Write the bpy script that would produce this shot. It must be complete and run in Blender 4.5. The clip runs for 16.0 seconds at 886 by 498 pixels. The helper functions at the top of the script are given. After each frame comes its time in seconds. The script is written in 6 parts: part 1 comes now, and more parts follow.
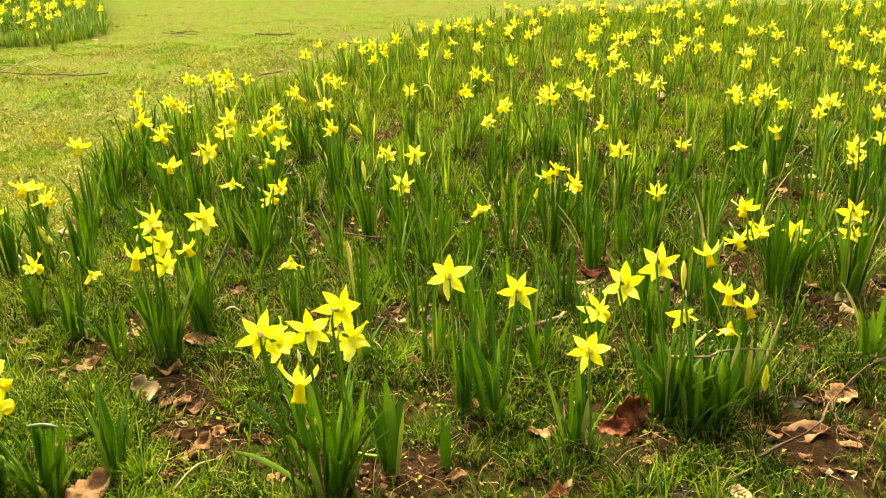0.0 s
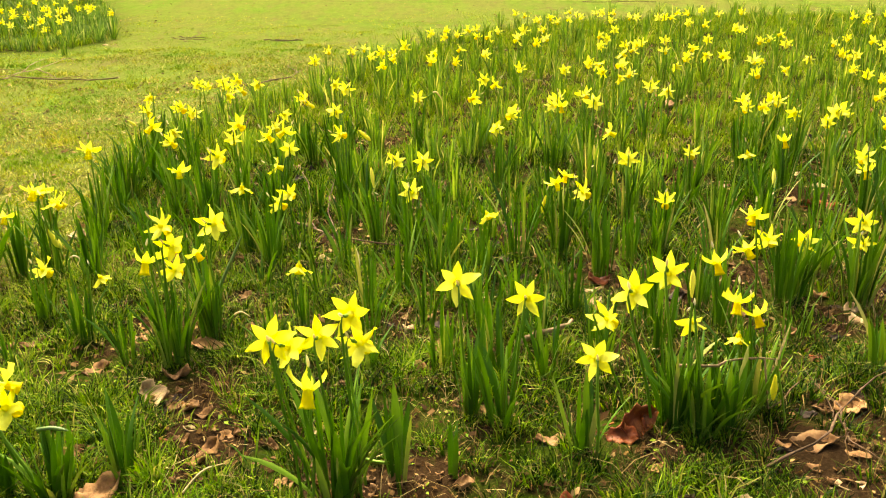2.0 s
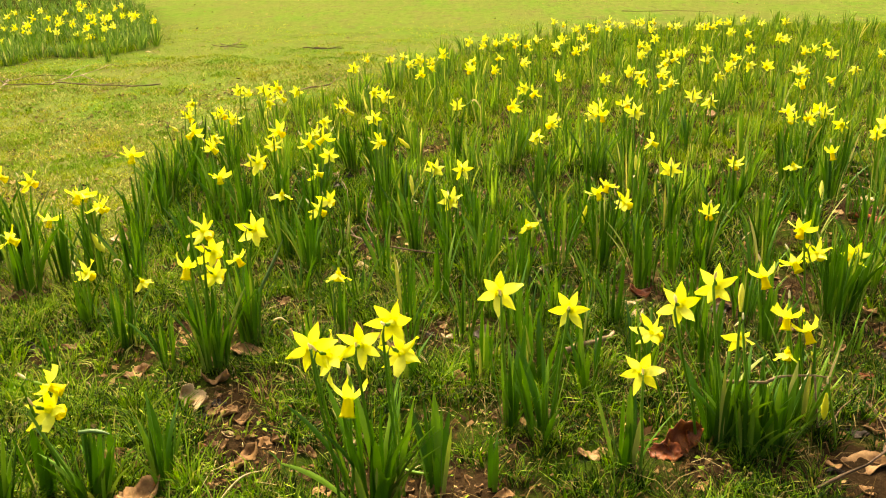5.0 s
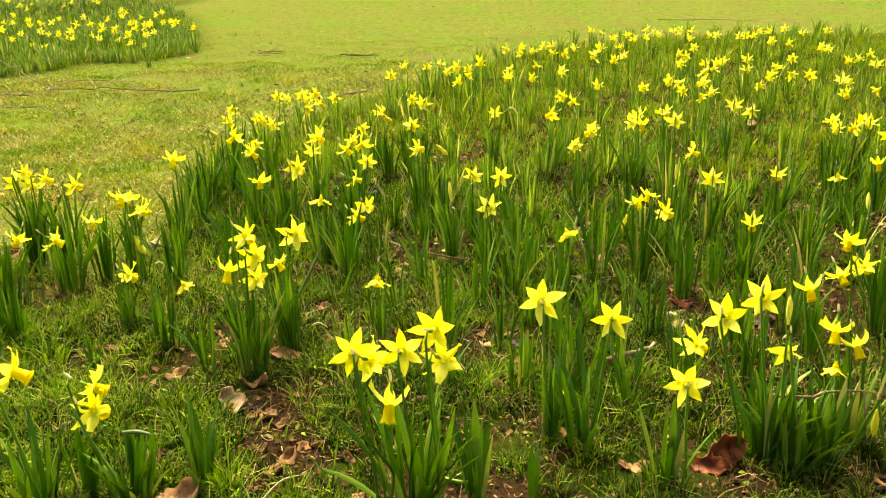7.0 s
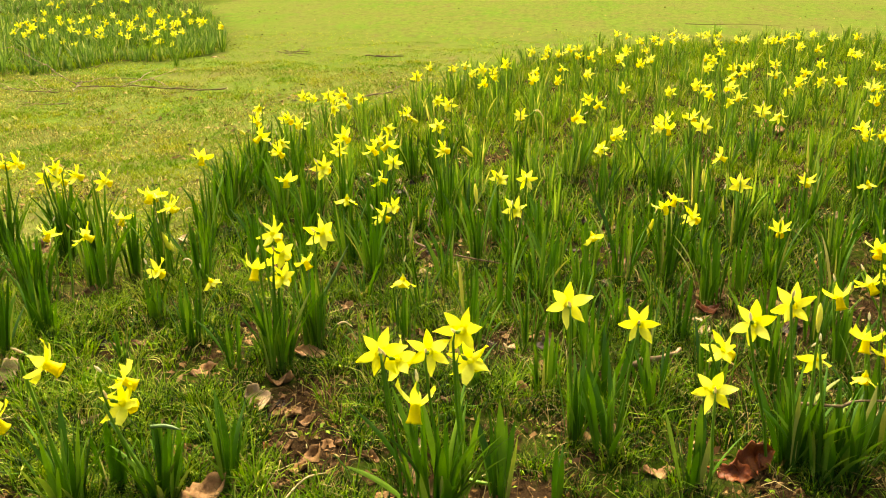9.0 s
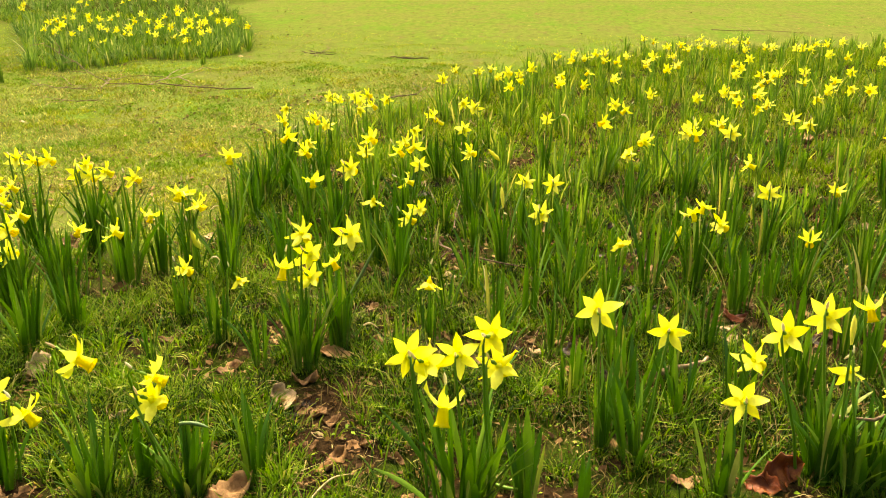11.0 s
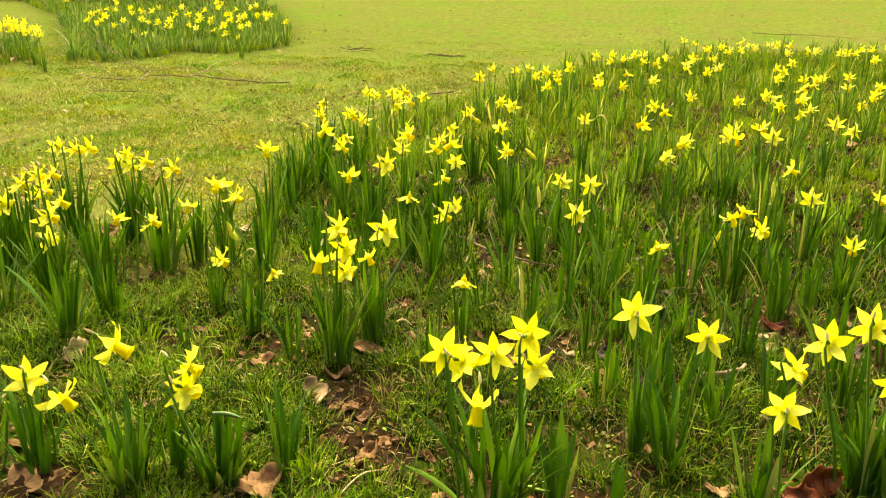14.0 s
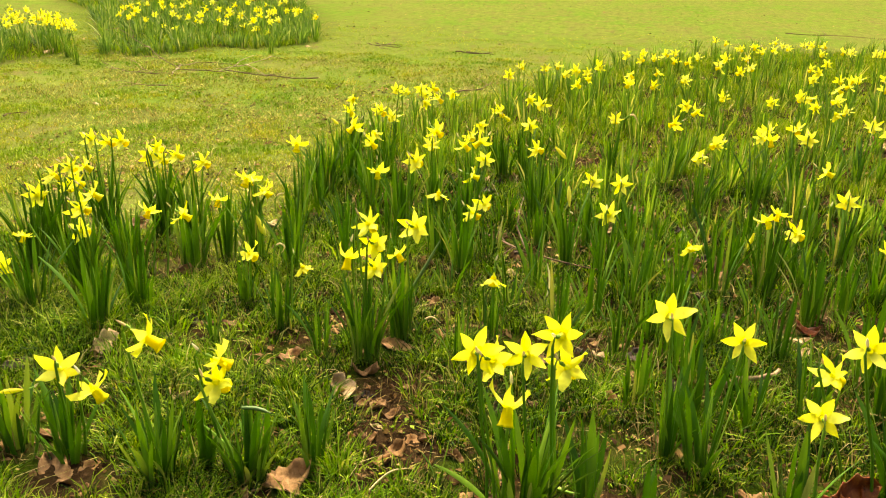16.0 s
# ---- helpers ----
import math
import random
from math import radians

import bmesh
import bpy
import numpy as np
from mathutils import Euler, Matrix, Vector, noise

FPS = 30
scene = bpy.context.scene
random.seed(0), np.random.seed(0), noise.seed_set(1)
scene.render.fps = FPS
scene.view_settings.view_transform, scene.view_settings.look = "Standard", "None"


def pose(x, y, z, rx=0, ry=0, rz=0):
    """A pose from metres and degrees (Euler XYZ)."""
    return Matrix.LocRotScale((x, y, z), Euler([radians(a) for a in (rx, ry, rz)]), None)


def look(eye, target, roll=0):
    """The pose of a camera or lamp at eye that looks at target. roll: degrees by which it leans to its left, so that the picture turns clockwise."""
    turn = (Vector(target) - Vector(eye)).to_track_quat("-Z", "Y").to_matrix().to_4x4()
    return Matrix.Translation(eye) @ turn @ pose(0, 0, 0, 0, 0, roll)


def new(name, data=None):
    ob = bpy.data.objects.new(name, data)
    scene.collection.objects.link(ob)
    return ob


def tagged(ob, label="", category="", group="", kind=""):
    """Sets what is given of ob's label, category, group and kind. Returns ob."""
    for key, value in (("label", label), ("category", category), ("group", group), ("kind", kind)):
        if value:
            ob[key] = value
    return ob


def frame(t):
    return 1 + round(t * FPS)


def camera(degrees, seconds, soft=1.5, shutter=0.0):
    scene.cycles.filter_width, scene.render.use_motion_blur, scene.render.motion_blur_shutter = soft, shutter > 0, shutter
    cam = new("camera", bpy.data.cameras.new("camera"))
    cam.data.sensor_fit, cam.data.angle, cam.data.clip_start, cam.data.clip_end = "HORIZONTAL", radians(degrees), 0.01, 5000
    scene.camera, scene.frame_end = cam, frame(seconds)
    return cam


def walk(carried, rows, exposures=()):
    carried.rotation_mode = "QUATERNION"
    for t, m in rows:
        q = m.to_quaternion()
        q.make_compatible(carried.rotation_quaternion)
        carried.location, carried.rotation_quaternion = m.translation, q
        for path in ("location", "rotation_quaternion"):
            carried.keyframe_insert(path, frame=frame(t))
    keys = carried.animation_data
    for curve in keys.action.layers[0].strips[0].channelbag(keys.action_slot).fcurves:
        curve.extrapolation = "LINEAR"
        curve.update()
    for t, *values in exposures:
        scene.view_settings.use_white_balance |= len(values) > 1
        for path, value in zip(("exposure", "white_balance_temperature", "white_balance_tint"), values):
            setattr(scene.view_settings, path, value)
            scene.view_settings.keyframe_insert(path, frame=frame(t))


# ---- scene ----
cam = camera(56.20, 16.0, soft=1.15)
PATH = [
    (0, (0.0001, 0.0000, 0.9019), (0.0000, 1.8588, 0.1637), -1.23),
    (0.5, (-0.0000, 0.0001, 0.9020), (-0.0014, 1.8602, 0.1670), -1.17),
    (1, (-0.0014, -0.0010, 0.9028), (-0.0064, 1.8603, 0.1710), -1.10),
    (1.5, (-0.0031, -0.0015, 0.9030), (-0.0128, 1.8613, 0.1749), -1.08),
    (2, (-0.0044, -0.0017, 0.9033), (-0.0193, 1.8627, 0.1795), -0.98),
    (2.5, (-0.0067, -0.0005, 0.9032), (-0.0283, 1.8652, 0.1829), -0.90),
    (3, (-0.0115, 0.0015, 0.9017), (-0.0452, 1.8687, 0.1859), -0.86),
    (3.5, (-0.0153, 0.0039, 0.9012), (-0.0620, 1.8721, 0.1885), -0.87),
    (6, (-0.0298, 0.0182, 0.8972), (-0.1596, 1.8891, 0.2023), -1.07),
    (6.5, (-0.0365, 0.0185, 0.8970), (-0.1849, 1.8900, 0.2075), -1.05),
    (7, (-0.0426, 0.0184, 0.8957), (-0.2107, 1.8896, 0.2099), -0.96),
    (7.5, (-0.0468, 0.0170, 0.8948), (-0.2301, 1.8873, 0.2104), -0.88),
    (8, (-0.0485, 0.0164, 0.8937), (-0.2439, 1.8859, 0.2107), -0.78),
    (8.5, (-0.0502, 0.0151, 0.8944), (-0.2556, 1.8838, 0.2118), -0.69),
    (9, (-0.0551, 0.0143, 0.8955), (-0.2720, 1.8822, 0.2145), -0.51),
    (11.5, (-0.0772, 0.0147, 0.8968), (-0.3501, 1.8771, 0.2208), 0.30),
    (12, (-0.0788, 0.0172, 0.8962), (-0.3619, 1.8777, 0.2193), 0.45),
    (12.5, (-0.0814, 0.0193, 0.8945), (-0.3750, 1.8785, 0.2185), 0.61),
    (13, (-0.0835, 0.0210, 0.8924), (-0.3912, 1.8776, 0.2154), 0.79),
    (13.5, (-0.0864, 0.0212, 0.8910), (-0.4067, 1.8752, 0.2128), 0.82),
    (14, (-0.0885, 0.0217, 0.8911), (-0.4222, 1.8727, 0.2110), 0.99),
    (14.5, (-0.0907, 0.0230, 0.8891), (-0.4372, 1.8710, 0.2074), 1.07),
    (15, (-0.0950, 0.0255, 0.8875), (-0.4576, 1.8698, 0.2042), 1.15),
    (15.5, (-0.1002, 0.0275, 0.8871), (-0.4762, 1.8687, 0.2026), 1.28),
    (16, (-0.1054, 0.0306, 0.8867), (-0.4939, 1.8685, 0.2002), 1.37),
]
EXPOSURES = ((0.0, 2.06, 8600, 9), (6.0, 1.88, 8600, 7), (16.0, 1.88, 8600, 7))
walk(cam, [(t, look(eye, target, roll)) for t, eye, target, roll in PATH], EXPOSURES)

# ---- light: a bright, thinly clouded sky ----
SUN_ELEVATION, SUN_AZIMUTH = radians(48), radians(-18)   # azimuth from +y towards +x
world = bpy.data.worlds.new("sky")
scene.world = world
world.use_nodes = True
wn = world.node_tree.nodes
sky = wn.new("ShaderNodeTexSky")
sky.sky_type, sky.sun_disc = "NISHITA", False
sky.sun_elevation, sky.sun_rotation = SUN_ELEVATION, SUN_AZIMUTH
sky.air_density, sky.dust_density, sky.ozone_density = 0.6, 9.0, 0.3
wn["Background"].inputs["Strength"].default_value = 0.118
world.node_tree.links.new(sky.outputs["Color"], wn["Background"].inputs["Color"])
sun = new("sun", bpy.data.lights.new("sun", "SUN"))
sun.data.energy, sun.data.angle, sun.data.color = 2.6, radians(42), (1.0, 0.95, 0.82)
sun.matrix_world = look((0, 0, 20), (-math.sin(SUN_AZIMUTH) * math.cos(SUN_ELEVATION) * 9, -math.cos(SUN_AZIMUTH) * math.cos(SUN_ELEVATION) * 9, 20 - 9 * math.sin(SUN_ELEVATION)))


# ---- materials ----
def material(name):
    mat = bpy.data.materials.new(name)
    mat.use_nodes = True
    nt = mat.node_tree
    return mat, nt, nt.nodes["Principled BSDF"], nt.nodes["Material Output"]


def node(nt, kind, **given):
    made = nt.nodes.new(kind)
    for key, value in given.items():
        made.inputs[key.replace("_", " ")].default_value = value
    return made


def ramp(nt, source, *stops):
    made = nt.nodes.new("ShaderNodeValToRGB")
    cr = made.color_ramp
    while len(cr.elements) < len(stops):
        cr.elements.new(0.5)
    for element, (at, colour) in zip(cr.elements, stops):
        element.position, element.color = at, (*colour, 1)
    nt.links.new(source, made.inputs["Fac"])
    return made.outputs["Color"]


def mix(nt, how, factor, a, b):
    made = nt.nodes.new("ShaderNodeMix")
    made.data_type, made.blend_type = "RGBA", how
    for socket, value in zip((made.inputs[0], made.inputs[6], made.inputs[7]), (factor, a, b)):
        if isinstance(value, (int, float)):
            socket.default_value = value
        elif isinstance(value, tuple):
            socket.default_value = (*value, 1)
        else:
            nt.links.new(value, socket)
    return made.outputs[2]


def noise_of(nt, scale, detail=4.0, rough=0.6, stretch=None, space="Object"):
    co = nt.nodes.new("ShaderNodeTexCoord")
    tex = node(nt, "ShaderNodeTexNoise", Scale=scale, Detail=detail, Roughness=rough)
    if stretch:
        mp = node(nt, "ShaderNodeMapping", Scale=stretch)
        nt.links.new(co.outputs[space], mp.inputs["Vector"])
        nt.links.new(mp.outputs["Vector"], tex.inputs["Vector"])
    else:
        nt.links.new(co.outputs[space], tex.inputs["Vector"])
    return tex.outputs["Fac"]


def bump(nt, bsdf, height, strength, distance):
    b = node(nt, "ShaderNodeBump", Strength=strength, Distance=distance)
    nt.links.new(height, b.inputs["Height"])
    nt.links.new(b.outputs["Normal"], bsdf.inputs["Normal"])


def living(name, stops, streak, rough, through_light, tint, per_island=False, gloss=0.35, streaks=0.55, patches=None):
    """Plant tissue: streaked along the blade, varied from piece to piece, and letting some light through."""
    mat, nt, bsdf, out = material(name)
    if per_island:
        rnd = nt.nodes.new("ShaderNodeNewGeometry").outputs["Random Per Island"]
    else:
        rnd = nt.nodes.new("ShaderNodeObjectInfo").outputs["Random"]
    base = ramp(nt, rnd, *stops)
    grain = noise_of(nt, streak, 5.0, 0.65, (1, 1, 0.12))
    colour = mix(nt, "MULTIPLY", streaks, base, ramp(nt, grain, (0.25, (0.62, 0.66, 0.55)), (0.7, (1.15, 1.12, 1.05))))
    if patches:
        scale, low, high = patches
        colour = mix(nt, "MULTIPLY", 1.0, colour, ramp(nt, noise_of(nt, scale, 5.0, 0.7), (0.38, low), (0.5, (1, 1, 1)), (0.62, high)))
    nt.links.new(colour, bsdf.inputs["Base Color"])
    bsdf.inputs["Roughness"].default_value = rough
    bsdf.inputs["Specular IOR Level"].default_value = gloss
    bump(nt, bsdf, grain, 0.25, 0.001)
    tr = nt.nodes.new("ShaderNodeBsdfTranslucent")
    nt.links.new(mix(nt, "MULTIPLY", 1.0, colour, tint), tr.inputs["Color"])
    both = nt.nodes.new("ShaderNodeMixShader")
    both.inputs["Fac"].default_value = through_light
    nt.links.new(bsdf.outputs[0], both.inputs[1])
    nt.links.new(tr.outputs[0], both.inputs[2])
    nt.links.new(both.outputs[0], out.inputs["Surface"])
    return mat


PETAL = living("petal_yellow", ((0.0, (0.84, 0.83, 0.05)), (0.6, (0.87, 0.88, 0.08)), (1.0, (0.90, 0.92, 0.15))), 160, 0.6, 0.5, (1.0, 1.0, 0.7), gloss=0.12, streaks=0.3)
TRUMPET = living("trumpet_yellow", ((0.0, (0.92, 0.76, 0.015)), (1.0, (0.93, 0.86, 0.04))), 160, 0.6, 0.5, (1.0, 1.0, 0.6), gloss=0.12, streaks=0.3)
BUD = living("bud_yellow", ((0.0, (0.80, 0.76, 0.06)), (1.0, (0.85, 0.83, 0.22))), 120, 0.6, 0.3, (1.0, 1.0, 0.8), gloss=0.12)
STEM = living("stem_green", ((0.0, (0.08, 0.20, 0.012)), (1.0, (0.17, 0.32, 0.035))), 90, 0.5, 0.2, (1.1, 1.15, 0.4), gloss=0.15)
GREENS = ((0.0, (0.018, 0.068, 0.004)), (0.35, (0.042, 0.134, 0.008)), (0.7, (0.090, 0.218, 0.015)), (0.93, (0.17, 0.30, 0.034)), (1.0, (0.40, 0.37, 0.13)))
# GREENS lightened: brighter light on leaves farther back put into colour; tips dried.
LIT_GREENS = ((0.0, (0.034, 0.090, 0.012)), (0.35, (0.082, 0.178, 0.024)), (0.7, (0.148, 0.268, 0.040)), (0.90, (0.25, 0.35, 0.072)), (1.0, (0.56, 0.50, 0.25)))
LEAF = living("leaf_green", GREENS, 70, 0.42, 0.14, (1.2, 1.2, 0.35), gloss=0.24)
LEAVES = living("leaf_green_joined_lit", LIT_GREENS, 70, 0.42, 0.32, (1.2, 1.2, 0.35), per_island=True, gloss=0.24)
# Paler, greyer than LEAVES: distance haze put into the far beds' leaf colour.
HAZED_LEAVES = living("leaf_green_hazed", ((0.0, (0.045, 0.105, 0.018)), (0.35, (0.085, 0.180, 0.032)), (0.7, (0.15, 0.26, 0.062)), (0.92, (0.24, 0.34, 0.11)), (1.0, (0.48, 0.46, 0.25))), 70, 0.5, 0.28, (1.1, 1.1, 0.5), per_island=True, gloss=0.2)
GRASS = living("grass", ((0.0, (0.003, 0.013, 0.0007)), (0.45, (0.014, 0.050, 0.002)), (0.75, (0.070, 0.170, 0.006)), (0.94, (0.20, 0.33, 0.018)), (1.0, (0.38, 0.33, 0.10))), 40, 0.6, 0.25, (1.1, 1.1, 0.4), per_island=True, gloss=0.1, patches=(6.0, (0.70, 0.76, 0.7), (1.22, 1.12, 1.05)))
FRESH = living("fresh_grass", ((0.0, (0.045, 0.125, 0.005)), (0.45, (0.105, 0.235, 0.010)), (0.85, (0.21, 0.35, 0.022)), (1.0, (0.42, 0.40, 0.12))), 40, 0.6, 0.3, (1.1, 1.1, 0.4), per_island=True, gloss=0.08)
LAWN = living("lawn_grass", ((0.0, (0.135, 0.215, 0.014)), (0.45, (0.210, 0.322, 0.020)), (0.85, (0.312, 0.392, 0.038)), (1.0, (0.52, 0.45, 0.17))), 30, 0.8, 0.12, (1.1, 1.1, 0.4), per_island=True, gloss=0.02, patches=(2.2, (0.46, 0.74, 0.45), (1.50, 1.14, 1.2)))
MID_GRASS = living("bed_grass_far", ((0.0, (0.08, 0.16, 0.010)), (0.5, (0.19, 0.31, 0.020)), (0.85, (0.30, 0.38, 0.045)), (1.0, (0.42, 0.38, 0.15))), 30, 0.7, 0.2, (1.1, 1.1, 0.4), per_island=True, gloss=0.03)
STRAW = living("straw", ((0.0, (0.05, 0.028, 0.008)), (0.55, (0.14, 0.095, 0.034)), (0.88, (0.30, 0.235, 0.10)), (1.0, (0.52, 0.44, 0.22))), 60, 0.75, 0.1, (1, 0.95, 0.8), per_island=True, gloss=0.03)
HAY = living("lawn_hay", ((0.0, (0.16, 0.15, 0.035)), (0.5, (0.28, 0.26, 0.065)), (1.0, (0.54, 0.49, 0.16))), 60, 0.85, 0.1, (1, 0.95, 0.8), per_island=True, gloss=0.02)
CRUMBS = living("leaf_crumbs", ((0.0, (0.012, 0.007, 0.003)), (0.45, (0.055, 0.029, 0.009)), (0.8, (0.16, 0.092, 0.032)), (1.0, (0.38, 0.26, 0.12))), 90, 0.85, 0.05, (1, 0.95, 0.8), per_island=True, gloss=0.03)
SHREDS = living("leaf_shreds", ((0.0, (0.022, 0.011, 0.004)), (0.5, (0.070, 0.037, 0.014)), (0.85, (0.16, 0.095, 0.040)), (1.0, (0.32, 0.21, 0.10))), 90, 0.8, 0.08, (1, 0.95, 0.8), per_island=True, gloss=0.06)
MOSS = living("small_weed", ((0.0, (0.12, 0.25, 0.012)), (1.0, (0.26, 0.38, 0.03))), 80, 0.6, 0.25, (1.1, 1.1, 0.5), per_island=True, gloss=0.1)


def dry(name, dark, mid, light, rough=0.75, scale=45):
    mat, nt, bsdf, out = material(name)
    n = noise_of(nt, scale, 6, 0.7)
    fine = noise_of(nt, scale * 6, 3, 0.6)
    base = ramp(nt, n, (0.25, dark), (0.5, mid), (0.75, light))
    rnd = nt.nodes.new("ShaderNodeObjectInfo").outputs["Random"]
    base = mix(nt, "MULTIPLY", 1.0, base, ramp(nt, rnd, (0.0, (0.7, 0.68, 0.66)), (1.0, (1.15, 1.1, 1.05))))
    nt.links.new(mix(nt, "MULTIPLY", 0.5, base, ramp(nt, fine, (0.3, (0.6, 0.58, 0.55)), (0.65, (1.1, 1.1, 1.1)))), bsdf.inputs["Base Color"])
    bsdf.inputs["Roughness"].default_value = rough
    bsdf.inputs["Specular IOR Level"].default_value = 0.25
    bump(nt, bsdf, fine, 0.5, 0.002)
    return mat


LITTER_TAN = dry("dead_leaf_tan", (0.10, 0.050, 0.016), (0.27, 0.150, 0.060), (0.41, 0.255, 0.118))
LITTER_BROWN = dry("dead_leaf_brown", (0.05, 0.024, 0.008), (0.155, 0.080, 0.026), (0.28, 0.165, 0.062))
LITTER_RED = dry("dead_leaf_russet", (0.05, 0.009, 0.002), (0.22, 0.048, 0.009), (0.50, 0.17, 0.035), 0.45, 26)
LITTER_DARK = dry("dead_leaf_dark", (0.012, 0.008, 0.006), (0.03, 0.018, 0.012), (0.06, 0.035, 0.02))
LITTER_PALE = dry("dead_leaf_pale", (0.24, 0.16, 0.075), (0.48, 0.35, 0.19), (0.65, 0.51, 0.32))
BARK = dry("twig_bark", (0.05, 0.028, 0.014), (0.13, 0.08, 0.045), (0.24, 0.17, 0.10), 0.8, 90)
BARK_PALE = dry("twig_bark_pale", (0.09, 0.058, 0.030), (0.21, 0.145, 0.082), (0.34, 0.26, 0.16), 0.8, 90)
PAPER = living("papery_sheath", ((0.0, (0.52, 0.43, 0.23)), (1.0, (0.78, 0.70, 0.48))), 120, 0.7, 0.4, (1.0, 0.96, 0.85), gloss=0.15)
PALE_LEAF = dry("silvery_leaf", (0.10, 0.19, 0.06), (0.15, 0.26, 0.09), (0.21, 0.32, 0.13), 0.5, 60)
PAPER_WHITE = living("pale_sheath", ((0.0, (0.66, 0.60, 0.42)), (1.0, (0.85, 0.82, 0.68))), 120, 0.7, 0.4, (1.0, 0.96, 0.85), gloss=0.15)


def ground_material():
    mat, nt, bsdf, out = material("ground")
    lawn = nt.nodes.new("ShaderNodeAttribute")
    lawn.attribute_name = "lawn"
    big = noise_of(nt, 1.3, 6, 0.7, (1.3, 0.4, 1.0))
    mid = noise_of(nt, 9, 6, 0.65)
    fine = noise_of(nt, 90, 8, 0.8)
    soil = ramp(nt, fine, (0.3, (0.009, 0.0055, 0.0028)), (0.55, (0.031, 0.019, 0.0095)), (0.8, (0.095, 0.062, 0.031)))
    moss = ramp(nt, fine, (0.3, (0.008, 0.018, 0.002)), (0.55, (0.025, 0.050, 0.004)), (0.85, (0.09, 0.12, 0.012)))
    bare = nt.nodes.new("ShaderNodeAttribute")
    bare.attribute_name = "bare"
    green = mix(nt, "SUBTRACT", 1.0, ramp(nt, mid, (0.38, (0, 0, 0)), (0.56, (0.9, 0.9, 0.9))), bare.outputs["Color"])
    bed = mix(nt, "MIX", green, soil, moss)
    turf = ramp(nt, fine, (0.25, (0.046, 0.078, 0.013)), (0.5, (0.083, 0.122, 0.021)), (0.8, (0.145, 0.182, 0.036)))
    worn = ramp(nt, fine, (0.25, (0.050, 0.060, 0.014)), (0.55, (0.104, 0.118, 0.030)), (0.85, (0.19, 0.19, 0.07)))
    lush = ramp(nt, fine, (0.25, (0.038, 0.080, 0.010)), (0.5, (0.066, 0.122, 0.016)), (0.8, (0.112, 0.168, 0.026)))
    bald = ramp(nt, fine, (0.3, (0.05, 0.035, 0.016)), (0.7, (0.15, 0.115, 0.06)))
    turf = mix(nt, "MIX", ramp(nt, noise_of(nt, 0.55, 4, 0.6), (0.46, (0, 0, 0)), (0.60, (0.9, 0.9, 0.9))), turf, lush)
    turf = mix(nt, "MIX", ramp(nt, big, (0.44, (0, 0, 0)), (0.60, (0.85, 0.85, 0.85))), turf, worn)
    turf = mix(nt, "MIX", ramp(nt, noise_of(nt, 5.0, 6, 0.75, (1.3, 0.6, 1.0)), (0.50, (0, 0, 0)), (0.62, (0.9, 0.9, 0.9))), turf, worn)
    turf = mix(nt, "MIX", ramp(nt, noise_of(nt, 3.1, 8, 0.8, (1.5, 0.6, 1.0)), (0.54, (0, 0, 0)), (0.64, (0.75, 0.75, 0.75))), turf, bald)
    mottle = ramp(nt, noise_of(nt, 13, 8, 0.8, (1.0, 0.35, 1.0)), (0.34, (0.68, 0.70, 0.62)), (0.5, (0.99, 0.99, 0.96)), (0.66, (1.26, 1.22, 1.2)))
    turf = mix(nt, "MULTIPLY", 1.0, turf, mottle)
    nt.links.new(mix(nt, "MIX", lawn.outputs["Fac"], bed, turf), bsdf.inputs["Base Color"])
    bsdf.inputs["Roughness"].default_value = 1.0
    bsdf.inputs["Specular IOR Level"].default_value = 0.0
    bump(nt, bsdf, fine, 0.6, 0.008)
    return mat


GROUND = ground_material()


# ---- helpers of this scene ----
def mesh_of(name, verts, faces, mat, smooth=True):
    me = bpy.data.meshes.new(name)
    me.from_pydata([tuple(v) for v in verts], [], faces)
    if smooth:
        me.polygons.foreach_set("use_smooth", [True] * len(faces))
    me.materials.append(mat)
    return me


def part(name, data, parent, m=None, label=""):
    ob = new(name, data)
    ob.parent = parent
    if m is not None:
        ob.matrix_basis = m
    return tagged(ob, label) if label else ob


def inside(x, y, poly):
    """Whether (x, y) lies in the closed line poly; x and y may be arrays."""
    x, y = np.asarray(x, float), np.asarray(y, float)
    hit = np.zeros(x.shape, bool)
    for (ax, ay), (bx, by) in zip(poly, poly[1:] + poly[:1]):
        cross = (ay > y) != (by > y)
        hit ^= cross & (x < (bx - ax) * (y - ay) / ((by - ay) if by != ay else 1e-9) + ax)
    return hit


MAIN_BED = [(-1.3, 0.42), (-1.9, 0.6), (-2.35, 1.0), (-2.5, 1.55), (-2.3, 1.95), (-1.95, 2.13), (-1.61, 2.19), (-1.35, 2.21), (-1.12, 2.08), (-1.05, 2.14), (-1.22, 2.60), (-1.25, 2.80), (-1.30, 3.23), (-1.32, 3.85), (-1.16, 4.60), (-0.99, 4.94), (-0.80, 5.44),
            (-0.1, 7.1), (0.7, 8.3), (2.6, 8.9), (4.6, 8.6), (5.6, 7.6), (5.3, 6.2), (4.2, 4.6), (3.4, 3.4), (2.5, 2.2), (1.9, 1.3), (1.5, 0.7), (0.9, 0.42), (-0.2, 0.3)]
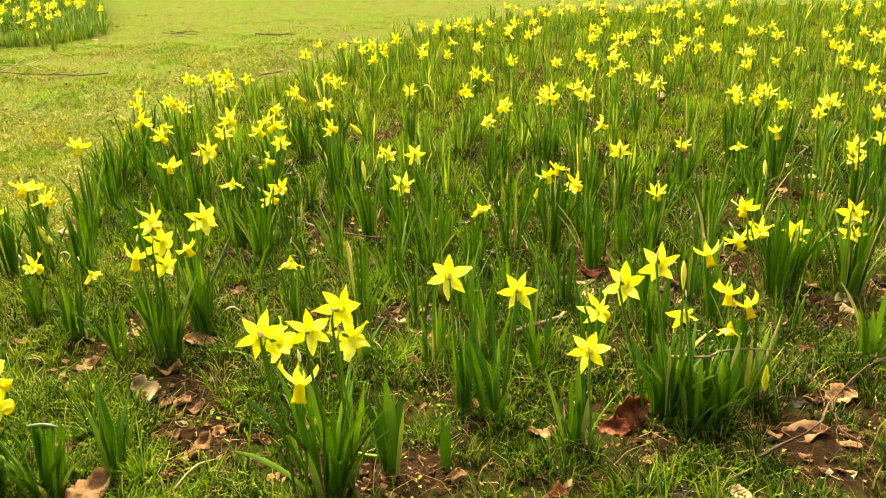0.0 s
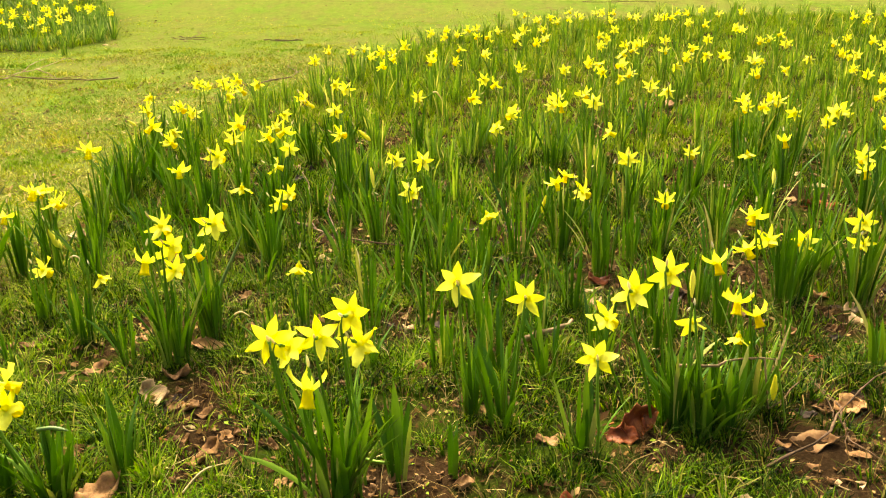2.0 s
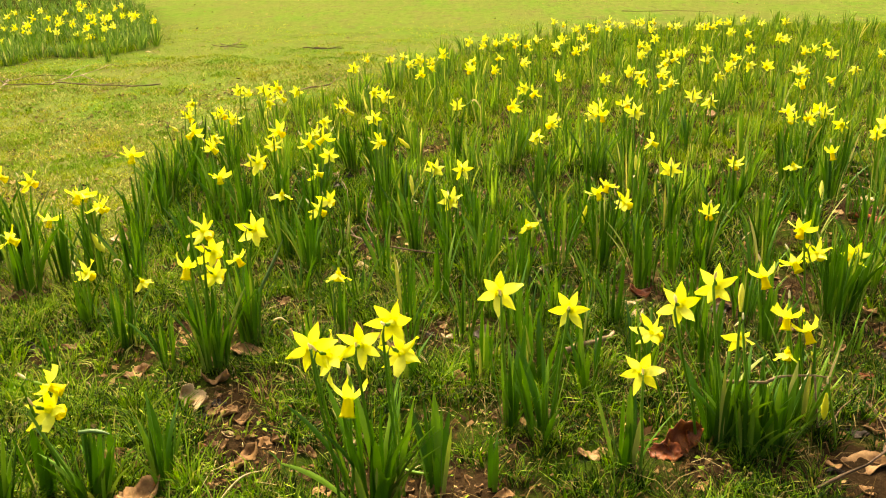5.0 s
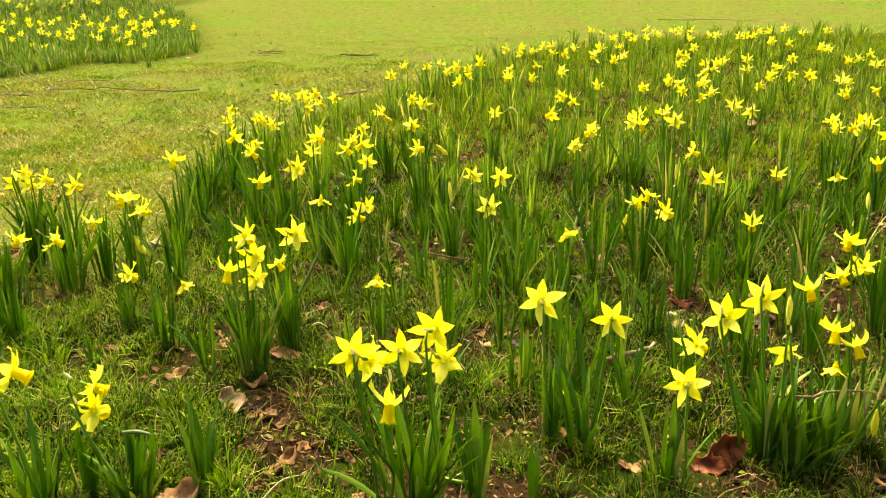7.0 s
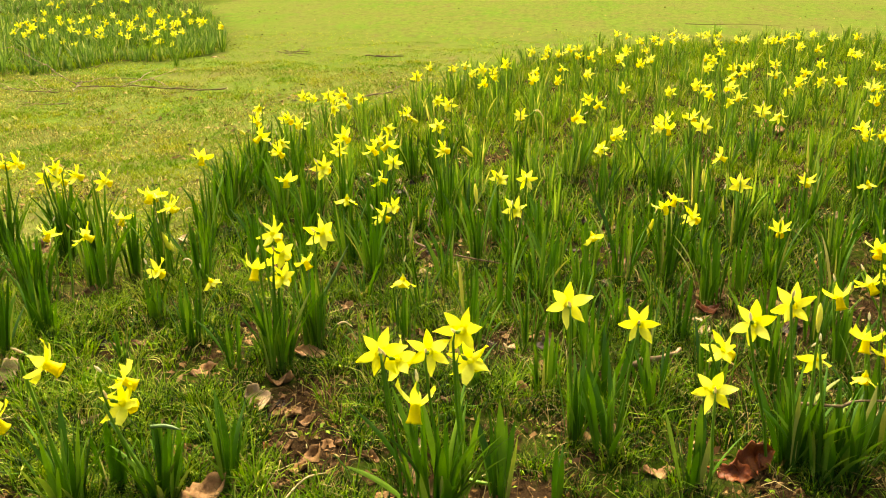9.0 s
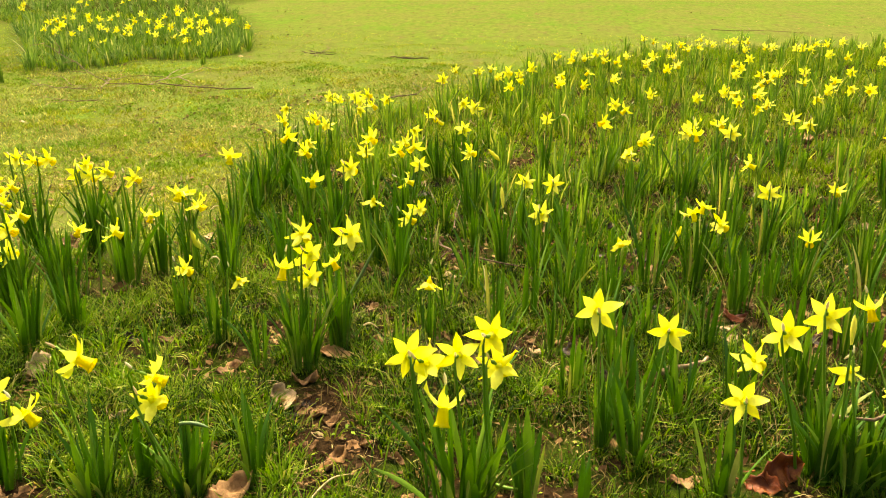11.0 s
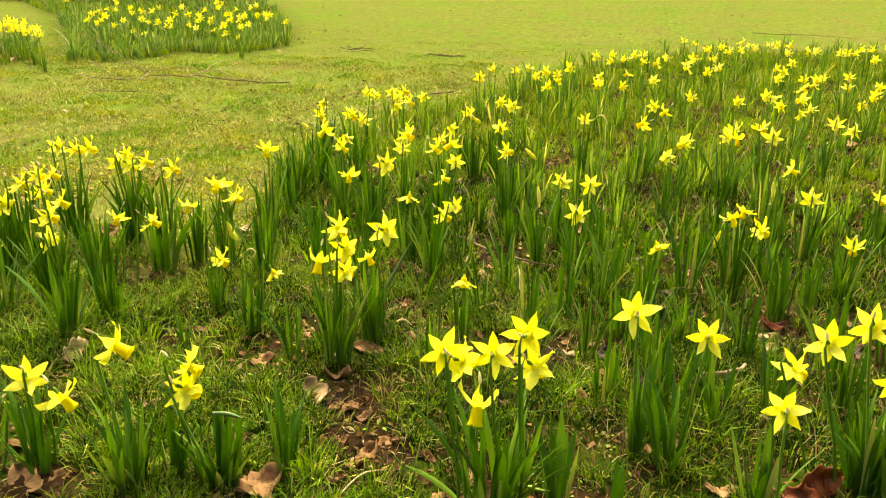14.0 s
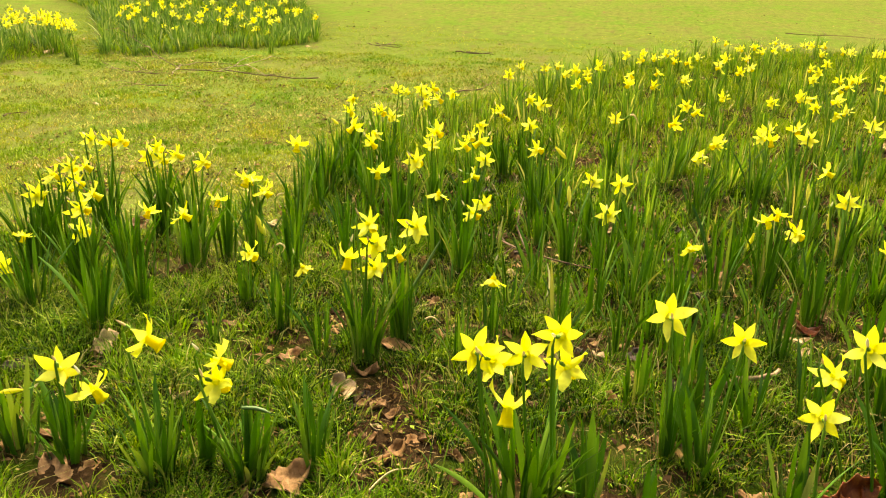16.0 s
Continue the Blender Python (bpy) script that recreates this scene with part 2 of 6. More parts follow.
FAR_BED = [(-4.25, 6.10), (-3.95, 6.15), (-3.75, 6.3), (-3.72, 6.90), (-3.35, 6.95), (-3.12, 7.3), (-3.08, 7.85), (-3.65, 9.4), (-4.6, 11.6), (-5.5, 13.3), (-7.4, 16.5), (-14.0, 16.5), (-9.2, 12.3), (-7.0, 10.0), (-6.2, 8.9), (-5.4, 7.8), (-4.75, 6.9)]
LEFT_BED = [(-4.9, 4.9), (-4.55, 5.7), (-4.55, 6.15), (-5.2, 6.9), (-7.2, 7.0), (-7.2, 4.9)]

# patches of bare soil: x, y, radius
BARE = [(-0.54, 1.51, 0.054), (-0.46, 1.33, 0.085), (0.67, 1.25, 0.106), (0.78, 1.43, 0.071), (-0.13, 1.17, 0.056), (0.18, 2.49, 0.078), (0.90, 1.83, 0.066), (-0.23, 1.18, 0.038), (-0.74, 1.83, 0.046), (0.60, 2.00, 0.058), (1.24, 2.80, 0.094), (0.38, 1.26, 0.040), (-0.44, 1.85, 0.036), (1.08, 4.22, 0.094), (0.04, 1.46, 0.036), (-1.26, 2.02, 0.083), (-0.98, 1.08, 0.061), (-0.58, 1.49, 0.045), (-0.12, 1.83, 0.035), (0.82, 2.14, 0.062), (1.10, 1.97, 0.062), (-1.53, 2.16, 0.046), (-0.19, 1.18, 0.055), (-0.10, 1.20, 0.060), (-0.03, 1.21, 0.040), (-0.24, 1.28, 0.050), (0.20, 2.74, 0.060), (-0.03, 3.05, 0.060), (0.30, 3.45, 0.050), (0.43, 2.16, 0.050), (1.26, 2.70, 0.060), (0.27, 1.75, 0.045), (-0.35, 2.88, 0.060), (-0.39, 2.40, 0.050), (0.85, 3.01, 0.060), (-0.53, 1.97, 0.050), (0.74, 2.07, 0.060), (0.75, 3.86, 0.060), (-0.20, 3.67, 0.060)]


def bare_soil(x, y):
    """1 on the bare patches, 0 away from them, with a ragged edge."""
    out = np.zeros_like(np.asarray(x, float))
    for a, b, rad in BARE:
        d = np.hypot(x - a, (y - b) * 0.8) / rad + 0.25 * np.sin(31 * x + 9 * y) * np.sin(27 * y - 8 * x)
        out = np.maximum(out, np.clip(1.6 - 1.1 * d, 0, 1))
    return out


def in_bed(x, y):
    return inside(x, y, MAIN_BED) | inside(x, y, FAR_BED) | inside(x, y, LEFT_BED)


def lift(x, y):
    """The ground's height: soft hollows and small lumps."""
    return (0.010 * np.sin(1.7 * x + 0.4) * np.cos(1.3 * y) + 0.006 * np.sin(5.1 * x - 2.2 * y) * np.sin(4.3 * y + 1.1)
            + 0.004 * np.sin(17.0 * x + 3.0 * y) * np.sin(13.0 * y - 5.0 * x))


# ---- ground: one sheet, fine near the path and coarse towards the horizon ----
def build_ground():
    xs = np.concatenate([[-400, -150, -60, -25, -14], np.arange(-9, -3, 0.25), np.arange(-3, 3, 0.035), np.arange(3, 8, 0.25), [8, 14, 25, 60, 150, 400]])
    ys = np.concatenate([[-300, -80, -20, -5, -1], np.arange(0, 0.8, 0.1), np.arange(0.8, 4, 0.035), np.arange(4, 14, 0.2), [14, 18, 26, 45, 90, 200, 600]])
    gx, gy = np.meshgrid(xs, ys)
    fade = np.clip(1.2 - np.hypot(gx, gy) / 20, 0, 1)
    gz = lift(gx, gy) * fade
    near = (np.abs(gx) < 3) & (gy > 0.8) & (gy < 4)
    rough = np.array([noise.fractal(Vector((x * 14, y * 14, 0)), 0.8, 2.0, 4) if n else 0.0 for x, y, n in zip(gx.ravel(), gy.ravel(), near.ravel())]).reshape(gx.shape)
    gz += 0.006 * rough * in_bed(gx, gy)
    n, m = len(xs), len(ys)
    verts = np.stack([gx.ravel(), gy.ravel(), gz.ravel()], 1)
    faces = [(j * n + i, j * n + i + 1, (j + 1) * n + i + 1, (j + 1) * n + i) for j in range(m - 1) for i in range(n - 1)]
    me = mesh_of("ground", verts.tolist(), faces, GROUND)
    soft = sum(np.where(in_bed(gx + dx, gy + dy), 0.0, 1.0) for dx in (-0.12, 0, 0.12) for dy in (-0.2, 0, 0.2)) / 9
    me.attributes.new("lawn", "FLOAT", "POINT").data.foreach_set("value", soft.ravel().astype(np.float32))
    me.attributes.new("bare", "FLOAT", "POINT").data.foreach_set("value", bare_soil(gx, gy).ravel().astype(np.float32))
    return tagged(new("ground", me), "soft brown soil and mossy turf of a park lawn", "ground", kind="structure")


build_ground()


# ---- daffodils ----
def petal_mesh(length, width, back, curl, twist):
    """One tepal in the plane of the flower, its root at the centre, pointing along +x; the flower looks along +z."""
    rows, cols = 6, 4
    verts, faces = [], []
    for i in range(rows + 1):
        u = i / rows
        w = width * 0.5 * (0.28 + 0.72 * math.sin(math.pi * min(1, 0.12 + 0.88 * u) ** 0.9)) * (1 - u ** 5) + 0.0003
        for j in range(cols + 1):
            v = 2 * j / cols - 1
            z = -back * u * u + curl * u * v * v * 0.004 - 0.0022 * (1 - abs(v)) * (1 - u) + 0.0012 * math.sin(7 * u + 2 * v)
            verts.append((0.004 + length * u, v * w, z + twist * v * u * 0.006))
    for i in range(rows):
        for j in range(cols):
            a = i * (cols + 1) + j
            faces.append((a, a + 1, a + cols + 2, a + cols + 1))
    return mesh_of("petal", verts, faces, PETAL)


def revolve(name, profile, mat, n=12, frill=0.0, lobes=6):
    verts, faces = [], []
    last = len(profile) - 1
    for i, (r, z) in enumerate(profile):
        for k in range(n):
            a = 2 * math.pi * k / n
            rr = r * (1 + (frill * math.sin(lobes * a) if i in (last // 2, last // 2 + 1) else 0))
            verts.append((rr * math.cos(a), rr * math.sin(a), z))
    for i in range(last):
        for k in range(n):
            a, b = i * n + k, i * n + (k + 1) % n
            faces.append((a, b, b + n, a + n))
    return mesh_of(name, verts, faces, mat)


def merged(name, pieces):
    """One mesh of several, each with its own pose, sharing their materials."""
    verts, faces, slots, mats = [], [], [], []
    for me, m in pieces:
        off = len(verts)
        if me.materials[0] not in mats:
            mats.append(me.materials[0])
        verts += [tuple(m @ v.co) for v in me.vertices]
        faces += [tuple(off + i for i in p.vertices) for p in me.polygons]
        for mat in me.materials:
            if mat not in mats:
                mats.append(mat)
        slots += [mats.index(me.materials[p.material_index]) for p in me.polygons]
    out = mesh_of(name, verts, faces, mats[0])
    for mat in mats[1:]:
        out.materials.append(mat)
    out.polygons.foreach_set("material_index", slots)
    return out


rng = random.Random(7)
PETALS = [petal_mesh(0.0325 + 0.004 * rng.random(), 0.0148 + 0.0034 * rng.random(), rng.uniform(0.001, 0.016), rng.uniform(-1.4, 1.6), rng.uniform(-1.5, 1.5)) for _ in range(9)]
TRUMPETS = [revolve("trumpet", [(0.0065, -0.002), (0.0078, 0.006), (0.0086, 0.015), (0.0100, 0.020), (0.0122, 0.0235), (0.0116, 0.0232), (0.0090, 0.018), (0.0074, 0.008), (0.004, 0.001), (0.0005, 0.0)],
                    TRUMPET, 14, f, lobes) for f, lobes in ((0.07, 6), (0.10, 7), (0.05, 5))]
TUBES = [revolve("tube", [(0.0008, -0.026), (0.0028, -0.024), (0.0033, -0.020), (0.0026, -0.0165), (0.0024, -0.012), (0.0030, -0.006), (0.0062, 0.000), (0.0064, 0.002), (0.002, 0.001)], STEM, 9)]
TUBES[0].materials.append(PETAL)
for face in TUBES[0].polygons:
    face.material_index = int(face.center.z > -0.013)
SHEATH = revolve("sheath", [(0.0006, -0.004), (0.0030, 0.004), (0.0040, 0.012), (0.0034, 0.022), (0.0018, 0.030), (0.0004, 0.034)], PAPER, 7)
SHEATH_PALE = revolve("sheath", [(0.0006, -0.004), (0.0034, 0.004), (0.0046, 0.012), (0.0040, 0.022), (0.0022, 0.030), (0.0004, 0.034)], PAPER_WHITE, 7)
BUDS = [revolve("bud", [(0.0022, -0.02), (0.0034, -0.012), (0.0052, 0.0), (0.0066, 0.012), (0.0058, 0.026), (0.0032, 0.038), (0.0006, 0.044)], BUD, 9, 0.12, 3)]
WILTED = [revolve("wilted_flower", [(0.0024, -0.015), (0.0044, -0.006), (0.0074, 0.006), (0.0066, 0.018), (0.0082, 0.030), (0.0050, 0.040), (0.0014, 0.046)], BUD, 10, 0.35, 5)]


def ring(mesh_list, seed, shut=0):
    """Six tepals round the centre, folded forward by shut degrees."""
    r = random.Random(seed)
    return [(r.choice(mesh_list), pose(0, 0, 0.0008 * (k % 2), 0, r.uniform(-4, 9) - shut * r.uniform(0.85, 1.1), 60 * k + r.uniform(-7, 7)) @ Matrix.Scale(r.uniform(0.92, 1.06), 4)) for k in range(6)]


FAR_HEADS = [merged("flower", ring(PETALS, s) + [(TUBES[0], Matrix())]) for s in range(9)]


def leaf_mesh(width, bend, twist, tip):
    """A strap leaf one metre high, to be scaled: folded along its rib, bending over towards +x."""
    rows = 7
    verts, faces = [], []
    for i in range(rows + 1):
        u = i / rows
        w = width * (0.75 + 0.25 * math.sin(math.pi * u)) * (1 - max(0, u - 0.72) ** 1.5 / 0.28 ** 1.5 * (1 - tip))
        a = twist * u
        cx, cz = bend * u ** 2.2, u * (1 - 0.18 * abs(bend) * u)
        for v in (-1, -0.33, 0.33, 1):
            fold = 0.22 * w * (abs(v) - 0.33)
            verts.append((cx + v * w * math.sin(a) + fold * math.cos(a), v * w * math.cos(a) - fold * math.sin(a), cz))
    for i in range(rows):
        for j in range(3):
            a = i * 4 + j
            faces.append((a, a + 1, a + 5, a + 4))
    return mesh_of("leaf", verts, faces, LEAF)


rng = random.Random(11)
LEAF_MESHES = [leaf_mesh(rng.uniform(0.020, 0.036), rng.choice((0.03, 0.06, 0.1, 0.14, 0.3)), rng.uniform(-0.9, 0.9), rng.uniform(0.08, 0.3)) for _ in range(14)]


def leaf_poses(r, count, height, spread, wide=1.0, upright=1.0):
    """Poses of the leaves of one clump: upright in the middle, leaning out at the edge."""
    out = []
    for _ in range(count):
        a, d = r.uniform(0, 360), spread * math.sqrt(r.random())
        ca, sa = math.cos(radians(a)), math.sin(radians(a))
        lean = r.gauss(1, 5) + (9 + 130 * spread) * d / max(spread, 0.01) * r.random() ** 0.8
        lean *= upright
        h = height * r.uniform(0.55, 1.1)
        m = Matrix.Translation((0.5 * d * ca, 0.5 * d * sa, -0.012)) @ pose(0, 0, 0, 0, 0, a + r.uniform(-50, 50)) @ pose(0, 0, 0, 0, lean, 0) @ Matrix.Diagonal((h, h ** 0.35 * 0.25 ** 0.65 * r.uniform(0.75, 1.15) * wide, h, 1))
        out.append((r.randrange(len(LEAF_MESHES)), m))
    return out


def tuft_mesh(seed, count, height, spread):
    r = random.Random(seed)
    me = merged("leaves", [(LEAF_MESHES[k], m) for k, m in leaf_poses(r, count, height, spread, 0.62, 0.45)])
    me.materials[0] = LEAVES
    return me


TUFTS = [tuft_mesh(100 + k, 19 + (k * 5) % 12, 0.215 + 0.012 * (k % 4), 0.050 + 0.008 * (k % 4)) for k in range(12)]


def stem_mesh(top, toward, base):
    """A round stalk from the ground at base to the flower at top, hooking over at its neck into the way the flower looks."""
    top, base, toward = Vector(top), Vector(base), Vector(toward)
    neck = top - toward * 0.026
    over = neck - toward * 0.010 + Vector((0, 0, 0.004))
    up = over - toward * 0.010 - Vector((0, 0, 0.018))
    line = [base - Vector((0, 0, 0.01)), base.lerp(up, 0.33) + Vector((0.004, 0, 0)), base.lerp(up, 0.68), up, over, neck]
    verts, faces = [], []
    for i, p in enumerate(line):
        d = (line[min(i + 1, 5)] - line[max(i - 1, 0)]).normalized()
        s = d.orthogonal().normalized()
        q = d.cross(s)
        w = (0.0029, 0.0027, 0.0026, 0.0023, 0.0019, 0.0018)[i]
        for k in range(6):
            a = math.pi * k / 3
            verts.append(p + (s * math.cos(a) + q * math.sin(a)) * w)
    for i in range(5):
        for k in range(6):
            a, b = i * 6 + k, i * 6 + (k + 1) % 6
            faces.append((a, b, b + 6, a + 6))
    return mesh_of("stem", verts, faces, STEM), over


def way(yaw, nod):
    """The direction that a flower looks: yaw from +y towards +x, nod below the level, in degrees."""
    return Vector((math.sin(radians(yaw)) * math.cos(radians(nod)), math.cos(radians(yaw)) * math.cos(radians(nod)), -math.sin(radians(nod))))


made_clumps = []


def daffodils(x, y, leaves, height, *heads, spread=0.04, fine=True):
    """A clump of daffodils rooted at (x, y): leaves of that height and heads (dx, dy, z, yaw, nod, size, kind); kind "" open, "half" open, petals "swept" back, "bud", "pale bud" or "wilted"."""
    r = random.Random(int(x * 1000) * 7919 + int(y * 1000))
    root = Vector((x, y, float(lift(x, y))))
    thing = new("daffodil_clump")
    thing.location = root
    made_clumps.append((x, y))
    kinds = [h[6] for h in heads]
    opened = sum(k in ("", "half", "swept") for k in kinds)
    words = ("one open yellow flower" if opened == 1 else f"{opened} open yellow flowers") if opened else ("yellow buds" if heads else "no flowers")
    tagged(thing, f"clump of strap-leaved daffodils with {words}", "daffodil", "daffodils of the flower bed")
    if fine:
        for k, m in leaf_poses(r, round(leaves * (1.5 if y < 1.6 else 2.3)), height, spread * (1.0 if y < 1.6 else 1.25), 0.92 if y < 1.6 else 0.62, 0.9 if y < 1.6 else 0.42):
            part("leaf", LEAF_MESHES[k], thing, m)
    elif leaves:
        s = height / 0.24 * (0.85 if y > 3.5 else 1.0)
        part("leaves", TUFTS[r.randrange(len(TUFTS))], thing, pose(0, 0, 0, 0, 0, r.uniform(0, 360)) @ Matrix.Diagonal((s, s, s, 1)))
    for dx, dy, z, yaw, nod, size, kind in heads:
        look_way = way(yaw, nod)
        top = Vector((dx, dy, z))
        foot = Vector((dx * 0.55 + r.uniform(-1, 1) * spread * 0.4, dy * 0.5 + r.uniform(-1, 1) * spread * 0.4, 0))
        data, crook = stem_mesh(top, look_way, foot)
        part("stem", data, thing)
        turn = Matrix.Translation(top) @ look_way.to_track_quat("Z", "Y").to_matrix().to_4x4() @ pose(0, 0, 0, 0, 0, r.uniform(0, 60)) @ Matrix.Scale(size * 1.01, 4)
        if kind in ("", "half", "swept"):
            if fine or kind in ("half", "swept"):
                flower = part("flower", TUBES[0], thing, turn, "open yellow daffodil flower")
                for me, m in ring(PETALS, r.randrange(9999), {"half": 52, "swept": -20}.get(kind, 0)):
                    part("petal", me, flower, m)
            else:
                flower = part("flower", FAR_HEADS[r.randrange(len(FAR_HEADS))], thing, turn, "open yellow daffodil flower")
            part("trumpet", TRUMPETS[r.randrange(3)], flower, pose(0, 0, 0, 0, 0, r.uniform(0, 360)), "deeper yellow trumpet")
        elif kind == "wilted":
            part("flower", WILTED[0], thing, turn, "wilted, folded yellow flower")
        else:
            part("bud", BUDS[0], thing, turn, "closed pale yellow bud")
        if fine or r.random() < 0.5:
            lean = (crook - Vector((0, 0, 0.002)), (-look_way + Vector((r.uniform(-.4, .4), r.uniform(-.4, .4), r.uniform(0.3, 1.2)))).normalized())
            # On swept flowers the white sheath colour also paints the highlight on the neck.
            part("sheath", SHEATH_PALE if kind in ("pale bud", "swept") or r.random() < 0.3 else SHEATH, thing,
                 Matrix.Translation(lean[0]) @ lean[1].to_track_quat("Z", "Y").to_matrix().to_4x4() @ Matrix.Scale(0.55 * size, 4), "papery sheath behind the flower")
    return thing


daffodils(-0.201, 1.166, 36, 0.224, (-0.088, -0.008, 0.303, -15, 22, 1.08, ""), (-0.062, 0.007, 0.285, 25, 30, 1, ""), (-0.011, -0.002, 0.306, 0, 22, 1, ""), (0.039, 0.01, 0.339, 12, 18, 1.05, ""), (0.052, 0.011, 0.286, 30, 38, 1, ""), (-0.032, -0.017, 0.217, 185, 62, 1.15, "swept"), spread=0.07)
daffodils(0.035, 1.402, 11, 0.202, (-0.027, -0.019, 0.298, -5, 14, 1.1, ""), spread=0.045)
daffodils(0.096, 1.372, 11, 0.202, (0.041, 0.022, 0.262, 10, 24, 1, ""), spread=0.045)
daffodils(0.237, 1.278, 9, 0.167, (0.012, -0.007, 0.203, 8, 20, 1, ""), spread=0.04)
daffodils(0.425, 1.373, 20, 0.194, (-0.099, -0.008, 0.288, 25, 28, 1.08, ""), (-0.135, 0.03, 0.217, 60, 42, 0.95, ""), spread=0.045)
daffodils(0.47, 1.352, 28, 0.18, (-0.086, 0.004, 0.328, 25, 40, 1, ""), (-0.027, 0.022, 0.226, 20, 70, 0.8, "half"), (-0.041, 0.004, 0.298, 0, -80, 0.8, "pale bud"), spread=0.06)
daffodils(0.599, 1.428, 16, 0.194, (-0.054, 0.012, 0.226, 200, 66, 0.92, "swept"), (-0.022, -0.012, 0.209, 150, 60, 0.85, "swept"), (-0.044, 0.012, 0.159, 200, 75, 0.75, "half"), (-0.013, -0.106, 0.12, 40, 82, 0.9, "bud"), spread=0.05)
daffodils(0.648, 1.794, 9, 0.194, (-0.024, 0.006, 0.167, 165, 55, 1.05, "swept"), spread=0.04)
daffodils(0.854, 1.931, 20, 0.224, (-0.107, 0.017, 0.137, 160, 40, 1, ""), (-0.059, 0.014, 0.166, 60, 40, 1, ""), (-0.116, -0.017, 0.237, 210, 45, 0.9, ""), (0.034, 0.018, 0.155, 10, 35, 0.95, ""), spread=0.055)
daffodils(1.023, 1.905, 18, 0.245, (-0.012, 0.01, 0.221, 40, 36, 0.98, ""), (-0.013, -0.005, 0.173, 45, 48, 0.85, ""), spread=0.05)
daffodils(0.613, 2.286, 10, 0.204, (0.005, -0.018, 0.167, 20, 60, 0.95, "swept"), spread=0.04)
daffodils(0.582, 2.586, 10, 0.224, (-0.003, 0.023, 0.199, 10, 40, 1, ""), (-0.05, 0.004, 0.154, 30, 80, 0.9, "bud"), spread=0.045)
daffodils(0.494, 2.693, 6, 0.204, (-0.008, 0.016, 0.192, 0, -80, 0.8, "pale bud"), spread=0.03)
daffodils(0.321, 2.294, 12, 0.224, (0.067, 0.024, 0.184, 65, 35, 1, ""), (-0.012, 0.016, 0.215, 150, 50, 0.9, ""), (0.016, 0.026, 0.234, 220, 55, 0.8, ""), (-0.047, 0, 0.166, -40, 75, 0.9, "bud"), spread=0.045)
daffodils(-0.117, 2.32, 12, 0.224, (0.006, 0.02, 0.179, 15, 35, 1.05, ""), spread=0.05)
daffodils(-0.171, 2.562, 10, 0.224, (0.002, 0.002, 0.212, 15, 30, 0.95, ""), (0.087, 0.027, 0.202, 0, 25, 0.95, ""), spread=0.045)
daffodils(0.088, 2.142, 8, 0.184, (0.013, 0.024, 0.172, 120, 60, 0.8, "half"), spread=0.04)
daffodils(0.967, 2.41, 10, 0.214, (0.006, -0.015, 0.186, 10, -60, 0.9, "bud"), spread=0.045)
daffodils(0.855, 2.795, 10, 0.204, (-0.021, -0.013, 0.179, 30, 60, 0.95, ""), spread=0.045)
daffodils(1.08, 2.812, 10, 0.204, (-0.046, -0.009, 0.168, 100, 75, 0.85, "half"), spread=0.045)
daffodils(1.212, 2.885, 8, 0.204, (-0.007, 0.028, 0.171, 170, 60, 0.95, "swept"), spread=0.04)
daffodils(1.328, 2.52, 14, 0.224, (-0.03, 0.002, 0.222, 10, 45, 0.98, ""), (-0.012, 0.011, 0.172, 175, 60, 0.98, "swept"), spread=0.045)
daffodils(-0.223, 2.383, 8, 0.245, (-0.006, -0.005, 0.2, -20, -70, 0.95, "bud"), spread=0.04)
daffodils(-0.357, 1.797, 8, 0.15, (-0.001, 0.005, 0.165, 190, 78, 0.9, "half"), spread=0.04)
daffodils(-0.627, 1.65, 26, 0.211, (0.014, -0.001, 0.324, 30, 42, 0.95, ""), (0.031, -0.002, 0.278, 10, 28, 1, ""), (-0.036, 0.009, 0.234, 185, 62, 1, "swept"), (0.025, 0.009, 0.219, 15, 40, 0.9, ""), (0.074, 0.025, 0.251, 120, 50, 0.75, ""), spread=0.055)
daffodils(-0.571, 1.763, 18, 0.202, (0.031, 0.014, 0.277, 12, 22, 1.1, ""), spread=0.045)
daffodils(-1.005, 1.858, 9, 0.15, (-0.001, 0.026, 0.126, 30, 45, 0.95, ""), spread=0.035)
daffodils(-0.873, 1.748, 10, 0.167, (0.056, 0.023, 0.156, 60, 60, 0.7, "half"), spread=0.04)
daffodils(-0.723, 1.634, 5, 0.158, spread=0.02)
daffodils(-1.214, 2.347, 12, 0.194, (-0.01, 0.03, 0.179, 185, 55, 0.95, ""), (0.045, 0.014, 0.146, 60, 50, 0.9, ""), (0.122, -0.205, 0.12, 120, 60, 0.9, "wilted"), spread=0.05)
daffodils(-0.593, 2.288, 12, 0.214, (-0.011, 0.023, 0.198, 180, 78, 0.9, "half"), (0.092, 0.028, 0.142, 60, 40, 0.95, ""), (0.124, 0.025, 0.173, 20, 40, 0.9, ""), spread=0.045)
daffodils(-0.558, 2.505, 12, 0.214, (0.018, 0.008, 0.2, 80, 20, 0.85, ""), spread=0.045)
daffodils(-0.777, 2.546, 14, 0.245, (0.039, 0.016, 0.228, 18, 34, 1.2, ""), (-0.081, -0.009, 0.189, 160, 55, 0.95, ""), spread=0.055)
daffodils(-1.178, 2.839, 20, 0.204, spread=0.055)
daffodils(-0.598, 1.265, 6, 0.176, spread=0.03)
daffodils(-0.685, 1.192, 8, 0.158, spread=0.045)
daffodils(-0.359, 1.223, 2, 0.114, spread=0.006)
daffodils(-0.097, 1.209, 9, 0.176, spread=0.03)
